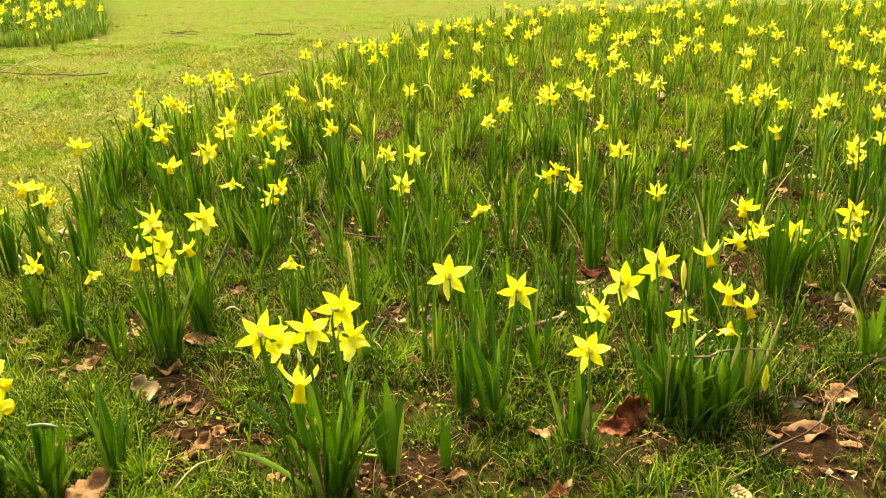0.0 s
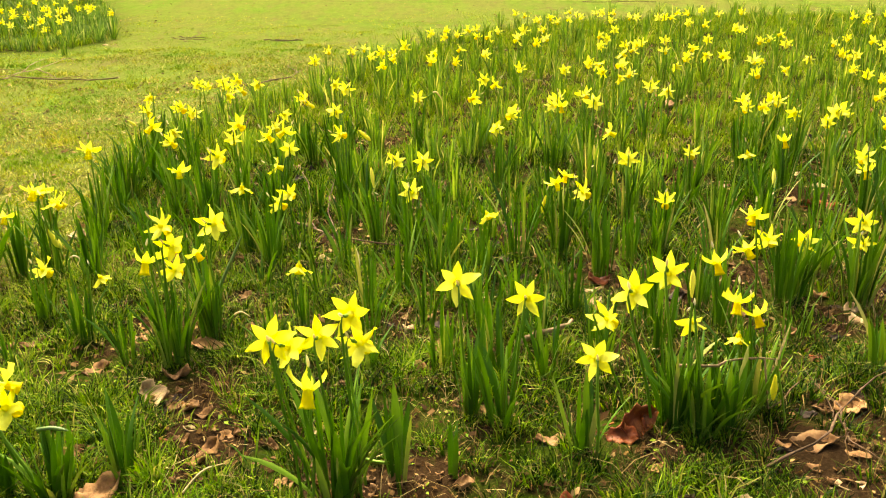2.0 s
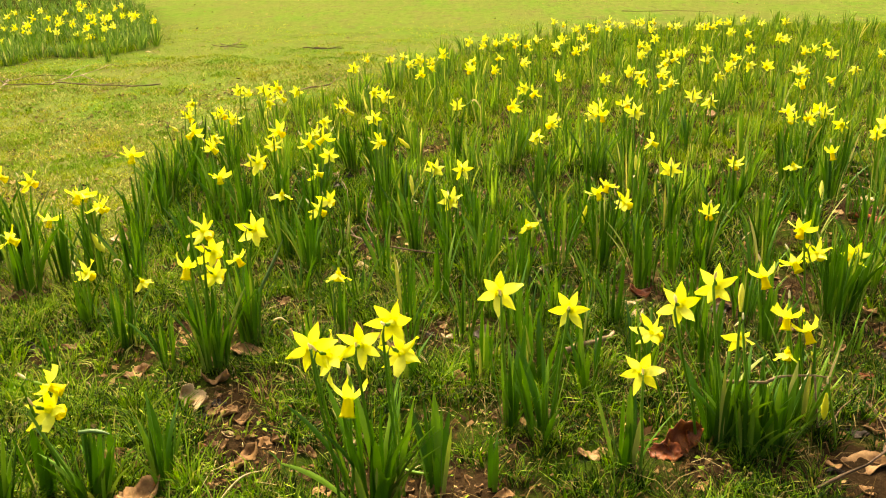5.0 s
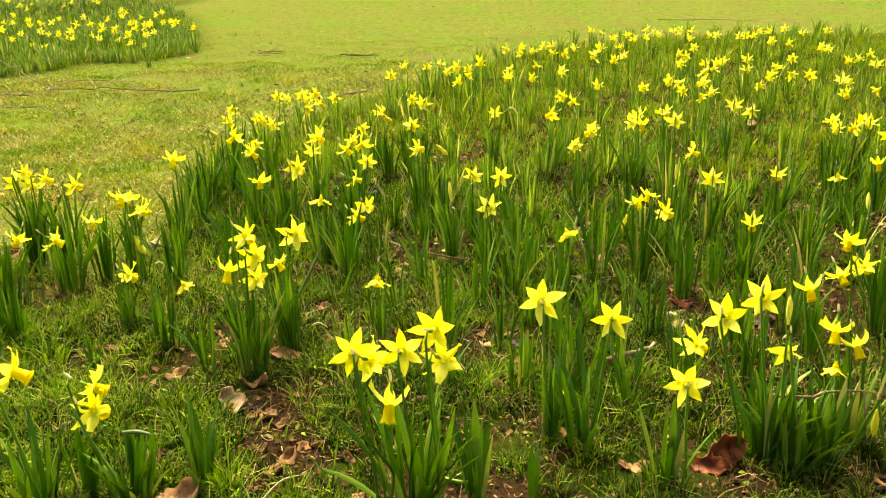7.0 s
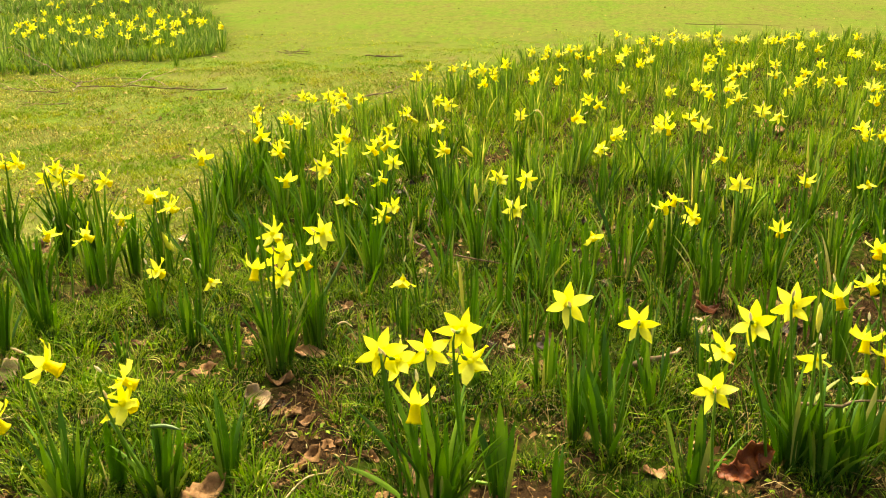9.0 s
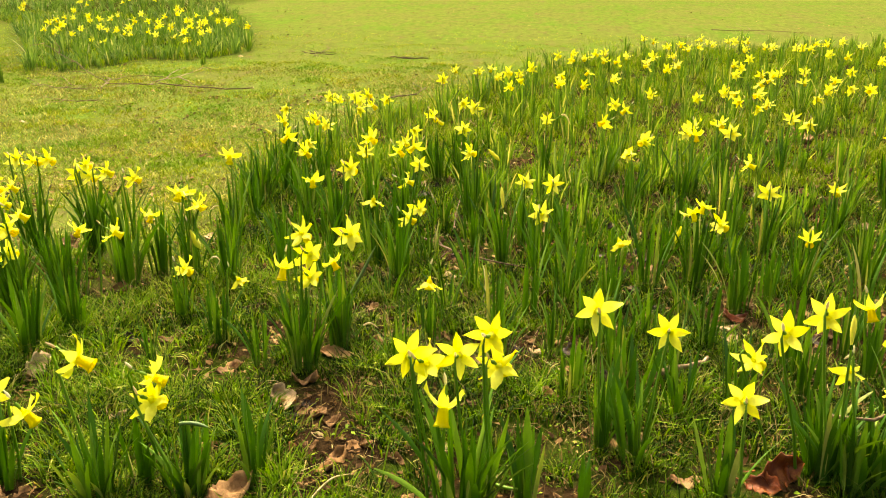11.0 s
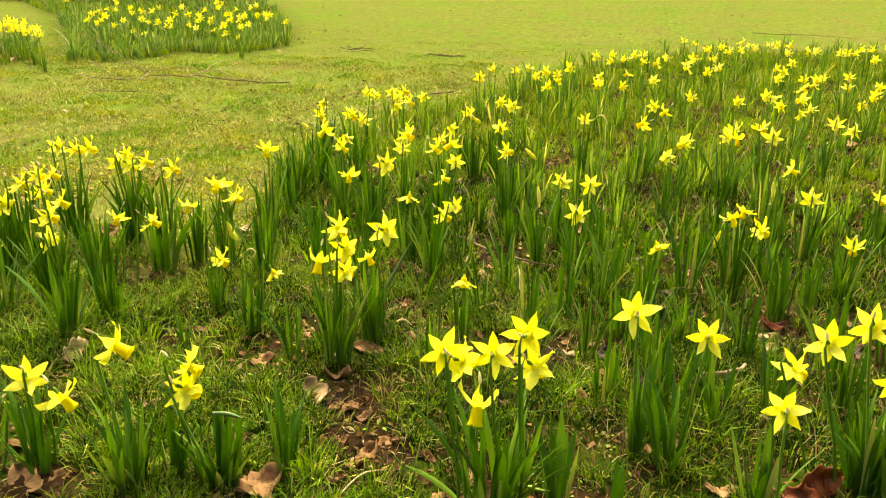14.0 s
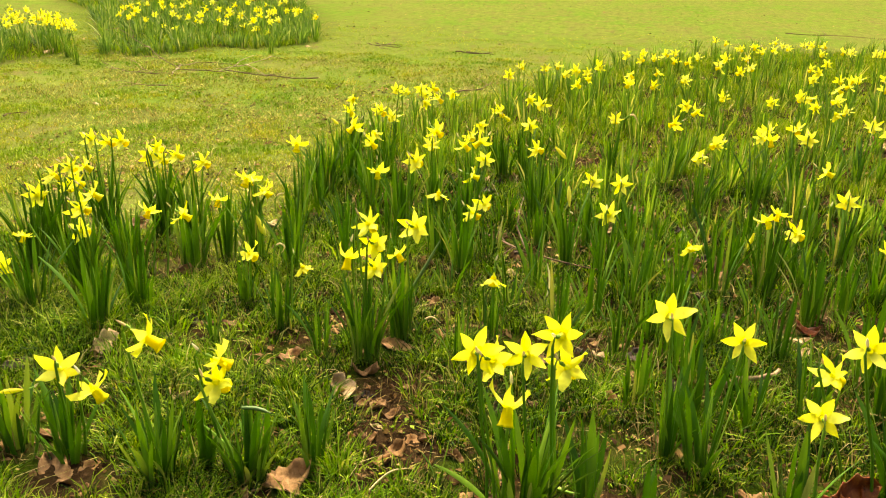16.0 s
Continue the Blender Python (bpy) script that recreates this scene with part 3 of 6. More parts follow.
daffodils(-0.002, 1.216, 3, 0.141, spread=0.012)
daffodils(0.908, 1.563, 12, 0.194, spread=0.05)
daffodils(-0.064, 1.783, 7, 0.176, spread=0.03)
daffodils(0.91, 1.963, 8, 0.204, spread=0.04)
daffodils(0.806, 2.37, 12, 0.224, spread=0.05)
daffodils(-0.183, 1.585, 5, 0.158, spread=0.03)
daffodils(0.302, 1.875, 8, 0.194, spread=0.045)
daffodils(0.47, 1.803, 8, 0.194, spread=0.04)
daffodils(0.083, 1.732, 8, 0.194, spread=0.045)
daffodils(-0.039, 2.109, 9, 0.224, spread=0.05)
daffodils(0.193, 2.265, 9, 0.245, spread=0.05)
daffodils(-0.295, 2.163, 8, 0.204, spread=0.045)
daffodils(-0.504, 2.175, 12, 0.224, spread=0.045)
daffodils(1.015, 2.09, 8, 0.204, spread=0.05)
daffodils(0.417, 2.124, 9, 0.224, spread=0.05)
daffodils(0.518, 1.356, 20, 0.167, spread=0.045)
daffodils(-0.333, 1.975, 6, 0.184, spread=0.04)
daffodils(-0.209, 1.9, 6, 0.194, spread=0.04)
daffodils(-0.128, 2, 7, 0.204, spread=0.045)
daffodils(0.046, 1.823, 7, 0.185, spread=0.045)
daffodils(0.186, 1.699, 7, 0.185, spread=0.045)
daffodils(-1.026, 1.142, 19, 0.167, (-0.008, 0.022, 0.17, -30, 50, 1.08, ""), (0.066, 0.009, 0.148, 60, 60, 1.05, ""), (-0.082, -0.006, 0.132, -100, 10, 0.7, "bud"), spread=0.05)
daffodils(-0.83, 1.12, 24, 0.176, (0.017, -0.017, 0.286, 85, 28, 1.08, ""), spread=0.05)
daffodils(-0.684, 1.156, 19, 0.167, (-0.056, 0.023, 0.174, 20, 38, 1.1, ""), (-0.051, 0.029, 0.214, 70, 30, 0.95, ""), spread=0.05)
daffodils(-0.774, 1.177, 8, 0.15, spread=0.03)
daffodils(-0.579, 1.208, 11, 0.158, spread=0.03)
daffodils(-0.979, 1.617, 5, 0.123, spread=0.015)
daffodils(-1.131, 1.143, 14, 0.167, spread=0.05)
daffodils(-1.259, 1.59, 16, 0.211, spread=0.05)
daffodils(-1.486, 1.662, 16, 0.202, (-0.063, -0.016, 0.113, -20, 40, 1, ""), spread=0.06)
daffodils(-1.452, 1.819, 24, 0.211, (-0.005, 0.02, 0.154, 8, 22, 1, ""), (0.019, 0.001, 0.227, 20, 40, 1, ""), (0.067, -0.012, 0.271, 60, 40, 0.95, ""), (-0.16, -0.005, 0.133, 190, 60, 0.75, ""), spread=0.055)
daffodils(-1.685, 1.926, 19, 0.245, (0.025, 0.018, 0.209, -10, 35, 1.05, ""), spread=0.055)
daffodils(-1.68, 2.045, 22, 0.245, (-0.018, 0.024, 0.232, 40, 35, 0.95, ""), (0.076, -0.018, 0.273, 10, 30, 0.95, ""), (0.066, 0.011, 0.222, 20, 40, 1, ""), (0.123, -0.018, 0.279, 60, 40, 0.9, ""), (0.039, 0.016, 0.206, -20, 50, 0.85, ""), spread=0.055)
daffodils(-1.374, 1.922, 22, 0.224, (0.07, -0.003, 0.199, 180, 40, 0.8, ""), (0.152, 0.024, 0.188, 80, 30, 0.95, ""), spread=0.055)
daffodils(-1.655, 2.236, 16, 0.245, (-0.043, 0.029, 0.289, -10, 30, 0.95, ""), (0.029, 0.005, 0.292, 30, 35, 0.9, ""), (0.061, 0.03, 0.292, 15, 35, 0.95, ""), spread=0.05)
daffodils(-1.487, 2.283, 19, 0.245, (-0.024, -0.005, 0.252, -20, 30, 1, ""), (0.02, -0.016, 0.25, 20, 40, 1, ""), (-0.006, 0.01, 0.275, 10, 25, 0.9, ""), (0.075, -0.018, 0.266, 40, 35, 0.95, ""), spread=0.055)
daffodils(-1.38, 2.284, 14, 0.245, (0.05, -0.01, 0.251, 30, 35, 0.95, ""), spread=0.045)
daffodils(-1.209, 2.149, 14, 0.224, (-0.013, 0, 0.177, 190, 60, 0.85, ""), (0.074, 0.011, 0.245, 180, 45, 1, ""), spread=0.045)
daffodils(-1.092, 2.109, 11, 0.204, (0.036, -0.012, 0.227, 60, 45, 0.9, ""), (0.017, -0.018, 0.143, 100, 70, 0.9, "wilted"), spread=0.04)
daffodils(-1.26, 2.04, 16, 0.224, spread=0.05)
daffodils(-1.233, 1.729, 11, 0.176, spread=0.045)
daffodils(-1.125, 2.507, 12, 0.216, (0, 0.012, 0.262, 167, 51, 1.02, ""), spread=0.045)
daffodils(1.413, 2.549, 9, 0.215, (-0.005, 0.021, 0.234, 38, 50, 0.89, ""), spread=0.045)
daffodils(-0.923, 2.697, 8, 0.219, (-0.006, 0.009, 0.241, 37, 45, 0.93, "swept"), spread=0.045)
daffodils(-0.593, 2.73, 11, 0.195, (-0.024, 0.043, 0.245, 114, 40, 0.94, ""), (0.055, -0.001, 0.211, -11, 23, 0.87, ""), spread=0.045)
daffodils(-0.364, 2.776, 13, 0.235, (-0.008, 0.004, 0.248, 49, 19, 0.94, ""), spread=0.045)
daffodils(0.539, 2.799, 8, 0.211, (0.014, 0, 0.245, 108, 22, 0.9, ""), spread=0.045)
daffodils(-0.718, 2.76, 13, 0.194, (-0.008, 0.055, 0.269, 123, 24, 1.05, ""), (-0.006, -0.034, 0.241, -21, 51, 0.9, ""), spread=0.045)
daffodils(-0.956, 2.823, 9, 0.215, (-0.011, 0.028, 0.238, 7, 50, 1.06, "half"), spread=0.045)
daffodils(1.557, 2.864, 12, 0.18, (-0.019, -0.004, 0.232, -7, 53, 0.9, ""), spread=0.045)
daffodils(-0.295, 2.869, 13, 0.209, (-0.011, -0.003, 0.238, 88, 44, 0.9, "wilted"), spread=0.045)
daffodils(-0.602, 2.874, 8, 0.187, (0.019, 0.005, 0.235, -123, 33, 1.07, "swept"), spread=0.045)
daffodils(1.388, 2.948, 9, 0.218, (-0.001, -0.008, 0.263, 4, 29, 0.97, ""), (-0.023, 0.005, 0.221, 23, 35, 0.93, "swept"), spread=0.045)
daffodils(-1.093, 2.973, 8, 0.231, (0.015, -0.013, 0.233, -140, 36, 1.08, "swept"), spread=0.045)
daffodils(0.184, 2.954, 13, 0.191, (-0.014, 0.008, 0.216, -17, 17, 0.95, "swept"), spread=0.045)
daffodils(0.222, 3.062, 9, 0.181, (0.014, 0.005, 0.244, -37, 28, 1, "swept"), spread=0.045)
daffodils(-1.169, 3.099, 7, 0.224, (-0.028, -0.02, 0.229, 11, 31, 0.94, "bud"), (0.031, 0.011, 0.264, 12, 53, 0.95, "swept"), spread=0.045)
daffodils(-0.644, 3.062, 7, 0.213, (0.02, 0.044, 0.243, 13, 28, 0.86, "half"), (-0.001, -0.021, 0.211, 29, 55, 0.87, ""), spread=0.045)
daffodils(1.124, 3.093, 12, 0.183, (0.002, 0.021, 0.256, 6, 41, 0.87, "swept"), spread=0.045)
daffodils(-0.985, 3.148, 8, 0.198, (0.004, 0.01, 0.246, -42, 39, 0.96, ""), spread=0.045)
daffodils(1.506, 3.191, 9, 0.207, (0.015, -0.016, 0.211, -39, 44, 1.03, "swept"), spread=0.045)
daffodils(0.402, 3.158, 10, 0.233, (-0.002, 0.028, 0.258, 35, 20, 0.87, ""), spread=0.045)
daffodils(1.683, 3.184, 10, 0.183, (-0.004, 0.03, 0.255, -42, 25, 0.97, ""), spread=0.045)
daffodils(0.575, 3.232, 7, 0.201, (-0.006, -0.015, 0.254, 16, 37, 1.07, ""), spread=0.045)
daffodils(1.37, 3.229, 10, 0.21, (-0.01, -0.002, 0.21, 5, 41, 0.89, "half"), spread=0.045)
daffodils(-1.05, 3.244, 9, 0.224, (-0.001, -0.009, 0.249, 17, 37, 1.06, "swept"), spread=0.045)
daffodils(-0.551, 3.265, 13, 0.213, (0.002, 0.008, 0.248, 16, 25, 0.97, "wilted"), spread=0.045)
daffodils(0.445, 3.224, 8, 0.213, (-0.009, 0.055, 0.263, 17, 60, 1.03, "swept"), (-0.008, -0.034, 0.25, 174, 57, 0.88, "swept"), spread=0.045)
daffodils(1.779, 3.257, 9, 0.18, (-0.012, 0.027, 0.234, -39, 56, 0.93, ""), spread=0.045)
daffodils(-0.467, 3.318, 13, 0.216, (0.012, -0.009, 0.214, -2, 22, 0.96, ""), spread=0.045)
daffodils(1.259, 3.29, 9, 0.233, (0.01, 0.028, 0.213, -107, 15, 0.88, ""), spread=0.045)
daffodils(1.335, 3.406, 7, 0.213, (0.018, -0.015, 0.216, 19, 49, 1.03, ""), (0.004, 0.018, 0.216, 14, 17, 1.04, "swept"), spread=0.045)
daffodils(-1.209, 3.383, 13, 0.217, (-0.014, 0.025, 0.268, -35, 40, 0.91, "half"), spread=0.045)
daffodils(-0.61, 3.403, 13, 0.186, (0.016, 0.006, 0.247, 44, 53, 1.01, "swept"), spread=0.045)
daffodils(0.118, 3.41, 12, 0.215, (-0.013, 0, 0.245, -121, 15, 0.96, ""), spread=0.045)
daffodils(1.216, 3.404, 12, 0.184, (0.006, 0.02, 0.219, 171, 38, 0.95, ""), spread=0.045)
daffodils(-0.125, 3.453, 8, 0.198, (-0.001, 0.018, 0.232, -3, 43, 0.88, ""), spread=0.045)
daffodils(0.582, 3.452, 10, 0.2, (-0.01, 0.02, 0.25, 49, 60, 0.98, ""), spread=0.045)
daffodils(0.849, 3.534, 9, 0.233, (0.012, -0.001, 0.259, 16, 52, 1.06, ""), spread=0.045)
daffodils(-0.95, 3.627, 10, 0.182, (0.059, -0.044, 0.253, 47, 47, 0.97, "swept"), (-0.02, 0.015, 0.224, 36, 28, 0.92, "half"), spread=0.045, fine=False)
daffodils(-0.443, 3.584, 10, 0.184, (0.001, 0.02, 0.254, -27, 34, 1.06, ""), spread=0.045)
daffodils(0.96, 3.683, 10, 0.197, (0.014, -0.008, 0.217, 12, 38, 1.07, "half"), spread=0.045, fine=False)
daffodils(1.933, 3.702, 9, 0.229, (0.001, 0.004, 0.247, -17, 33, 0.87, ""), spread=0.045, fine=False)
daffodils(-0.987, 3.736, 13, 0.224, (-0.026, 0.022, 0.266, -14, 23, 1, "half"), (0.002, 0.009, 0.24, -26, 18, 0.86, ""), spread=0.045, fine=False)
daffodils(-0.523, 3.795, 9, 0.204, (0.006, -0.018, 0.252, 25, 26, 0.91, "half"), spread=0.045, fine=False)
daffodils(-1.114, 3.725, 7, 0.215, (-0.025, 0.062, 0.244, -33, 31, 0.91, ""), (0.038, -0.007, 0.247, 8, 17, 0.87, "swept"), spread=0.045, fine=False)
daffodils(0.197, 3.779, 7, 0.207, (0.019, 0.011, 0.227, -111, 41, 0.97, ""), (-0.033, -0.042, 0.259, 25, 16, 0.9, ""), spread=0.045, fine=False)
daffodils(0.767, 3.832, 9, 0.209, (0.018, -0.011, 0.259, 86, 53, 0.97, "half"), spread=0.045, fine=False)
daffodils(1.414, 3.848, 10, 0.205, (0.013, 0.021, 0.238, 42, 41, 1.03, "swept"), spread=0.045, fine=False)
daffodils(-0.882, 3.91, 10, 0.207, (-0.012, 0.007, 0.228, -26, 23, 0.97, "half"), spread=0.045, fine=False)
daffodils(1.98, 3.957, 11, 0.186, (0.011, 0.007, 0.225, 29, 35, 0.99, "swept"), spread=0.045, fine=False)
daffodils(-1.02, 3.986, 11, 0.207, (0.015, -0.009, 0.236, 42, 19, 0.94, ""), spread=0.045, fine=False)
daffodils(0.753, 3.999, 13, 0.202, (-0.01, -0.011, 0.248, -21, 26, 1, "half"), spread=0.045, fine=False)
daffodils(0.675, 4.076, 7, 0.187, (0.018, 0.019, 0.262, -18, 40, 0.98, ""), spread=0.045, fine=False)
daffodils(0.866, 4.143, 7, 0.232, (-0.02, -0.046, 0.258, -35, 20, 1.01, "swept"), (0.04, 0.008, 0.21, -31, 55, 1.04, ""), spread=0.045, fine=False)
daffodils(2.02, 4.137, 11, 0.183, (-0.019, -0.005, 0.221, -11, 32, 0.92, ""), spread=0.045, fine=False)
daffodils(1.67, 4.162, 12, 0.18, (0.011, -0.018, 0.226, -89, 44, 1.01, "half"), spread=0.045, fine=False)
daffodils(1.539, 4.166, 13, 0.186, (-0.026, 0.003, 0.264, 35, 56, 1.04, ""), (0.034, 0.039, 0.257, -27, 49, 0.91, "half"), spread=0.045, fine=False)
daffodils(0.584, 4.238, 10, 0.199, (0.004, -0.019, 0.214, -10, 24, 0.92, ""), spread=0.045, fine=False)
daffodils(0.385, 4.211, 9, 0.21, (-0.017, 0.026, 0.224, -21, 45, 0.91, ""), spread=0.045, fine=False)
daffodils(-0.07, 4.285, 13, 0.223, (-0.016, 0.025, 0.256, -170, 37, 0.98, "swept"), spread=0.045, fine=False)
daffodils(1.185, 4.338, 10, 0.191, (-0.003, 0.007, 0.213, 23, 49, 0.96, "half"), spread=0.045, fine=False)
daffodils(1.38, 4.363, 13, 0.19, (-0.048, -0.013, 0.268, 50, 35, 0.92, "half"), (0.04, -0.02, 0.261, -153, 18, 0.95, ""), spread=0.045, fine=False)
daffodils(0.908, 4.335, 13, 0.195, (-0.003, 0.022, 0.265, 111, 38, 0.98, ""), spread=0.045, fine=False)
daffodils(-0.342, 4.379, 11, 0.211, (0.001, 0.001, 0.225, 122, 28, 0.93, ""), spread=0.045, fine=False)
daffodils(2.091, 4.37, 9, 0.205, (-0.036, 0.018, 0.261, -4, 36, 0.92, ""), (0.01, 0.027, 0.25, -7, 53, 0.97, "half"), (0.009, -0.044, 0.26, 48, 33, 0.96, ""), spread=0.045, fine=False)
daffodils(0.777, 4.4, 7, 0.184, (0.001, 0.003, 0.213, 90, 43, 1.08, "half"), spread=0.045, fine=False)
daffodils(0.043, 4.425, 7, 0.2, (0.003, -0.012, 0.235, -38, 39, 0.91, ""), spread=0.045, fine=False)
daffodils(1.919, 4.492, 9, 0.2, (0.011, 0.003, 0.232, 19, 50, 0.94, "half"), spread=0.045, fine=False)
daffodils(-0.287, 4.5, 8, 0.18, (0.005, 0.008, 0.246, -127, 46, 0.89, "half"), spread=0.045, fine=False)
daffodils(1.269, 4.49, 7, 0.21, (0.017, 0.03, 0.218, -19, 33, 0.9, ""), spread=0.045, fine=False)
daffodils(-0.695, 4.531, 7, 0.208, (-0.017, 0.003, 0.251, 1, 36, 1.01, ""), spread=0.045, fine=False)
daffodils(-0.373, 4.609, 10, 0.18, (-0.04, -0.014, 0.251, -34, 27, 0.89, ""), (0.006, 0.051, 0.268, 31, 16, 1.04, ""), spread=0.045, fine=False)
daffodils(1.339, 4.611, 11, 0.215, (-0.013, 0.021, 0.217, -10, 47, 1, ""), spread=0.045, fine=False)
daffodils(0.218, 4.669, 13, 0.221, (-0.006, 0.008, 0.235, -33, 19, 0.96, ""), spread=0.045, fine=False)
daffodils(2.435, 4.715, 9, 0.215, (0.007, -0.012, 0.244, 36, 21, 1.04, ""), spread=0.045, fine=False)
daffodils(0.872, 4.704, 11, 0.181, (-0.015, 0.019, 0.258, -20, 20, 0.87, ""), spread=0.045, fine=False)
daffodils(1.917, 4.748, 11, 0.202, (-0.017, 0.004, 0.266, 28, 45, 1.04, ""), spread=0.045, fine=False)
daffodils(1.051, 4.789, 11, 0.187, (0.006, 0.007, 0.226, -77, 34, 0.94, ""), spread=0.045, fine=False)
daffodils(-0.073, 4.804, 7, 0.22, (-0.001, -0.001, 0.233, 119, 48, 0.9, ""), spread=0.045, fine=False)
daffodils(-0.295, 4.805, 11, 0.202, (-0.014, -0.001, 0.237, 18, 44, 0.89, ""), spread=0.045, fine=False)
daffodils(2.433, 4.84, 12, 0.226, (0.012, 0.021, 0.267, -41, 39, 1.05, ""), spread=0.045, fine=False)
daffodils(2.569, 4.909, 7, 0.218, (0.018, 0.01, 0.24, -17, 31, 0.94, ""), spread=0.045, fine=False)
daffodils(2.255, 4.923, 10, 0.218, (0.006, 0.024, 0.243, -17, 51, 0.9, ""), spread=0.045, fine=False)
daffodils(0.066, 4.952, 11, 0.203, (0.011, -0.004, 0.235, -91, 48, 0.95, ""), spread=0.045, fine=False)
daffodils(1.429, 4.942, 11, 0.19, (0.013, 0.015, 0.214, -140, 44, 0.97, ""), spread=0.045, fine=False)
daffodils(1.276, 4.948, 13, 0.22, (0, 0.02, 0.261, 19, 46, 0.94, ""), (-0.002, -0.002, 0.21, 34, 60, 0.95, ""), spread=0.045, fine=False)
daffodils(1.841, 4.947, 13, 0.231, (-0.003, 0.025, 0.258, -27, 55, 0.98, ""), spread=0.045, fine=False)
daffodils(0.411, 4.979, 11, 0.213, (0.005, 0.028, 0.265, -77, 20, 1.01, ""), spread=0.045, fine=False)
daffodils(-0.707, 5.031, 7, 0.203, (-0.003, -0.004, 0.231, 24, 56, 0.92, ""), spread=0.045, fine=False)
daffodils(1.549, 5.053, 12, 0.19, (-0.002, -0.008, 0.255, 9, 26, 0.91, ""), spread=0.045, fine=False)
daffodils(1.123, 5.022, 8, 0.208, (-0.056, 0.041, 0.226, 25, 46, 0.9, ""), (0.023, -0.021, 0.242, 14, 50, 0.99, ""), (-0.008, -0.037, 0.235, -152, 45, 1.01, ""), spread=0.045, fine=False)
daffodils(-0.552, 5.125, 9, 0.186, (-0.02, -0.023, 0.211, 18, 47, 0.93, ""), (0.047, 0.073, 0.214, -37, 58, 0.93, ""), spread=0.045, fine=False)
daffodils(2.009, 5.144, 9, 0.223, (-0.062, -0.027, 0.247, -27, 58, 0.9, ""), (0.026, 0.039, 0.265, -78, 29, 0.91, ""), spread=0.045, fine=False)
daffodils(-0.246, 5.133, 9, 0.234, (-0.009, -0.015, 0.229, -33, 29, 1.08, ""), spread=0.045, fine=False)
daffodils(0.561, 5.126, 12, 0.212, (-0.013, 0.045, 0.223, -40, 32, 1.08, ""), (0.027, -0.061, 0.263, 45, 42, 0.97, ""), spread=0.045, fine=False)
daffodils(0.985, 5.226, 13, 0.187, (-0.035, 0.029, 0.251, -41, 39, 0.89, ""), (-0.003, -0.012, 0.237, 40, 15, 0.91, ""), spread=0.045, fine=False)
daffodils(2.496, 5.263, 11, 0.211, (-0.009, 0.02, 0.235, 48, 31, 0.87, ""), spread=0.045, fine=False)
daffodils(0.282, 5.276, 12, 0.196, (-0.019, 0.012, 0.262, -69, 19, 0.97, ""), spread=0.045, fine=False)
daffodils(-0.029, 5.481, 7, 0.229, (0.015, 0.013, 0.242, 48, 23, 0.88, ""), spread=0.045, fine=False)
daffodils(0.453, 5.486, 12, 0.214, (0.014, 0.03, 0.23, 35, 60, 0.96, ""), spread=0.045, fine=False)
daffodils(0.184, 5.526, 7, 0.182, (0.009, -0.005, 0.235, -36, 59, 0.95, ""), spread=0.045, fine=False)
daffodils(-4.05, 5.518, 11, 0.174, (-0.001, 0.014, 0.259, 1, 39, 0.86, ""), spread=0.045, fine=False)
daffodils(1.886, 5.475, 11, 0.186, (-0.012, 0.058, 0.258, -17, 15, 0.94, ""), (-0.001, -0.03, 0.258, -25, 21, 0.95, ""), spread=0.045, fine=False)
daffodils(0.111, 5.607, 11, 0.201, (-0.038, 0.001, 0.237, -33, 52, 0.93, ""), (0.025, 0.035, 0.262, 111, 31, 1, ""), spread=0.045, fine=False)
daffodils(1.124, 5.604, 10, 0.208, (-0.016, 0.02, 0.244, 9, 19, 0.9, ""), spread=0.045, fine=False)
daffodils(0.556, 5.667, 7, 0.184, (0.078, -0.015, 0.251, 34, 48, 0.89, ""), (-0.046, -0.018, 0.244, -24, 48, 1.08, ""), spread=0.045, fine=False)
daffodils(-0.072, 5.716, 12, 0.196, (-0.035, -0.046, 0.245, 49, 16, 0.96, ""), (0.07, 0.025, 0.253, -38, 15, 0.87, ""), spread=0.045, fine=False)
daffodils(0.358, 5.671, 12, 0.182, (-0.013, 0.005, 0.244, -22, 51, 0.88, ""), spread=0.045, fine=False)
daffodils(0.219, 5.7, 8, 0.185, (-0.019, 0.02, 0.262, 20, 47, 0.89, ""), spread=0.045, fine=False)
daffodils(-4.249, 5.772, 7, 0.173, (-0.007, 0.004, 0.251, 20, 38, 1.01, ""), spread=0.045, fine=False)
daffodils(-4.371, 5.861, 9, 0.167, (-0.008, 0.002, 0.26, 10, 53, 1.07, ""), spread=0.045, fine=False)
daffodils(-4.836, 5.913, 9, 0.188, (-0.01, 0.017, 0.25, 15, 37, 0.88, ""), spread=0.045, fine=False)
daffodils(1.746, 5.891, 9, 0.185, (-0.068, 0.043, 0.25, -8, 18, 1.01, ""), (0.031, -0.03, 0.245, -39, 30, 0.94, ""), spread=0.045, fine=False)
daffodils(0.766, 6.049, 10, 0.225, (0.013, 0.005, 0.267, 35, 51, 0.93, ""), spread=0.045, fine=False)
daffodils(-4.912, 6.071, 8, 0.194, (0.005, -0.011, 0.247, 1, 48, 0.91, ""), spread=0.045, fine=False)
daffodils(-4.651, 6.079, 7, 0.162, (-0.068, 0.008, 0.26, -127, 40, 0.97, ""), (-0.007, 0.099, 0.256, 77, 42, 0.99, ""), (0.042, -0.022, 0.236, -151, 50, 1.02, ""), spread=0.045, fine=False)
daffodils(2.969, 6.13, 8, 0.23, (-0.035, 0.049, 0.253, -33, 47, 1.06, ""), (0.003, -0.069, 0.231, -30, 33, 0.98, ""), spread=0.045, fine=False)
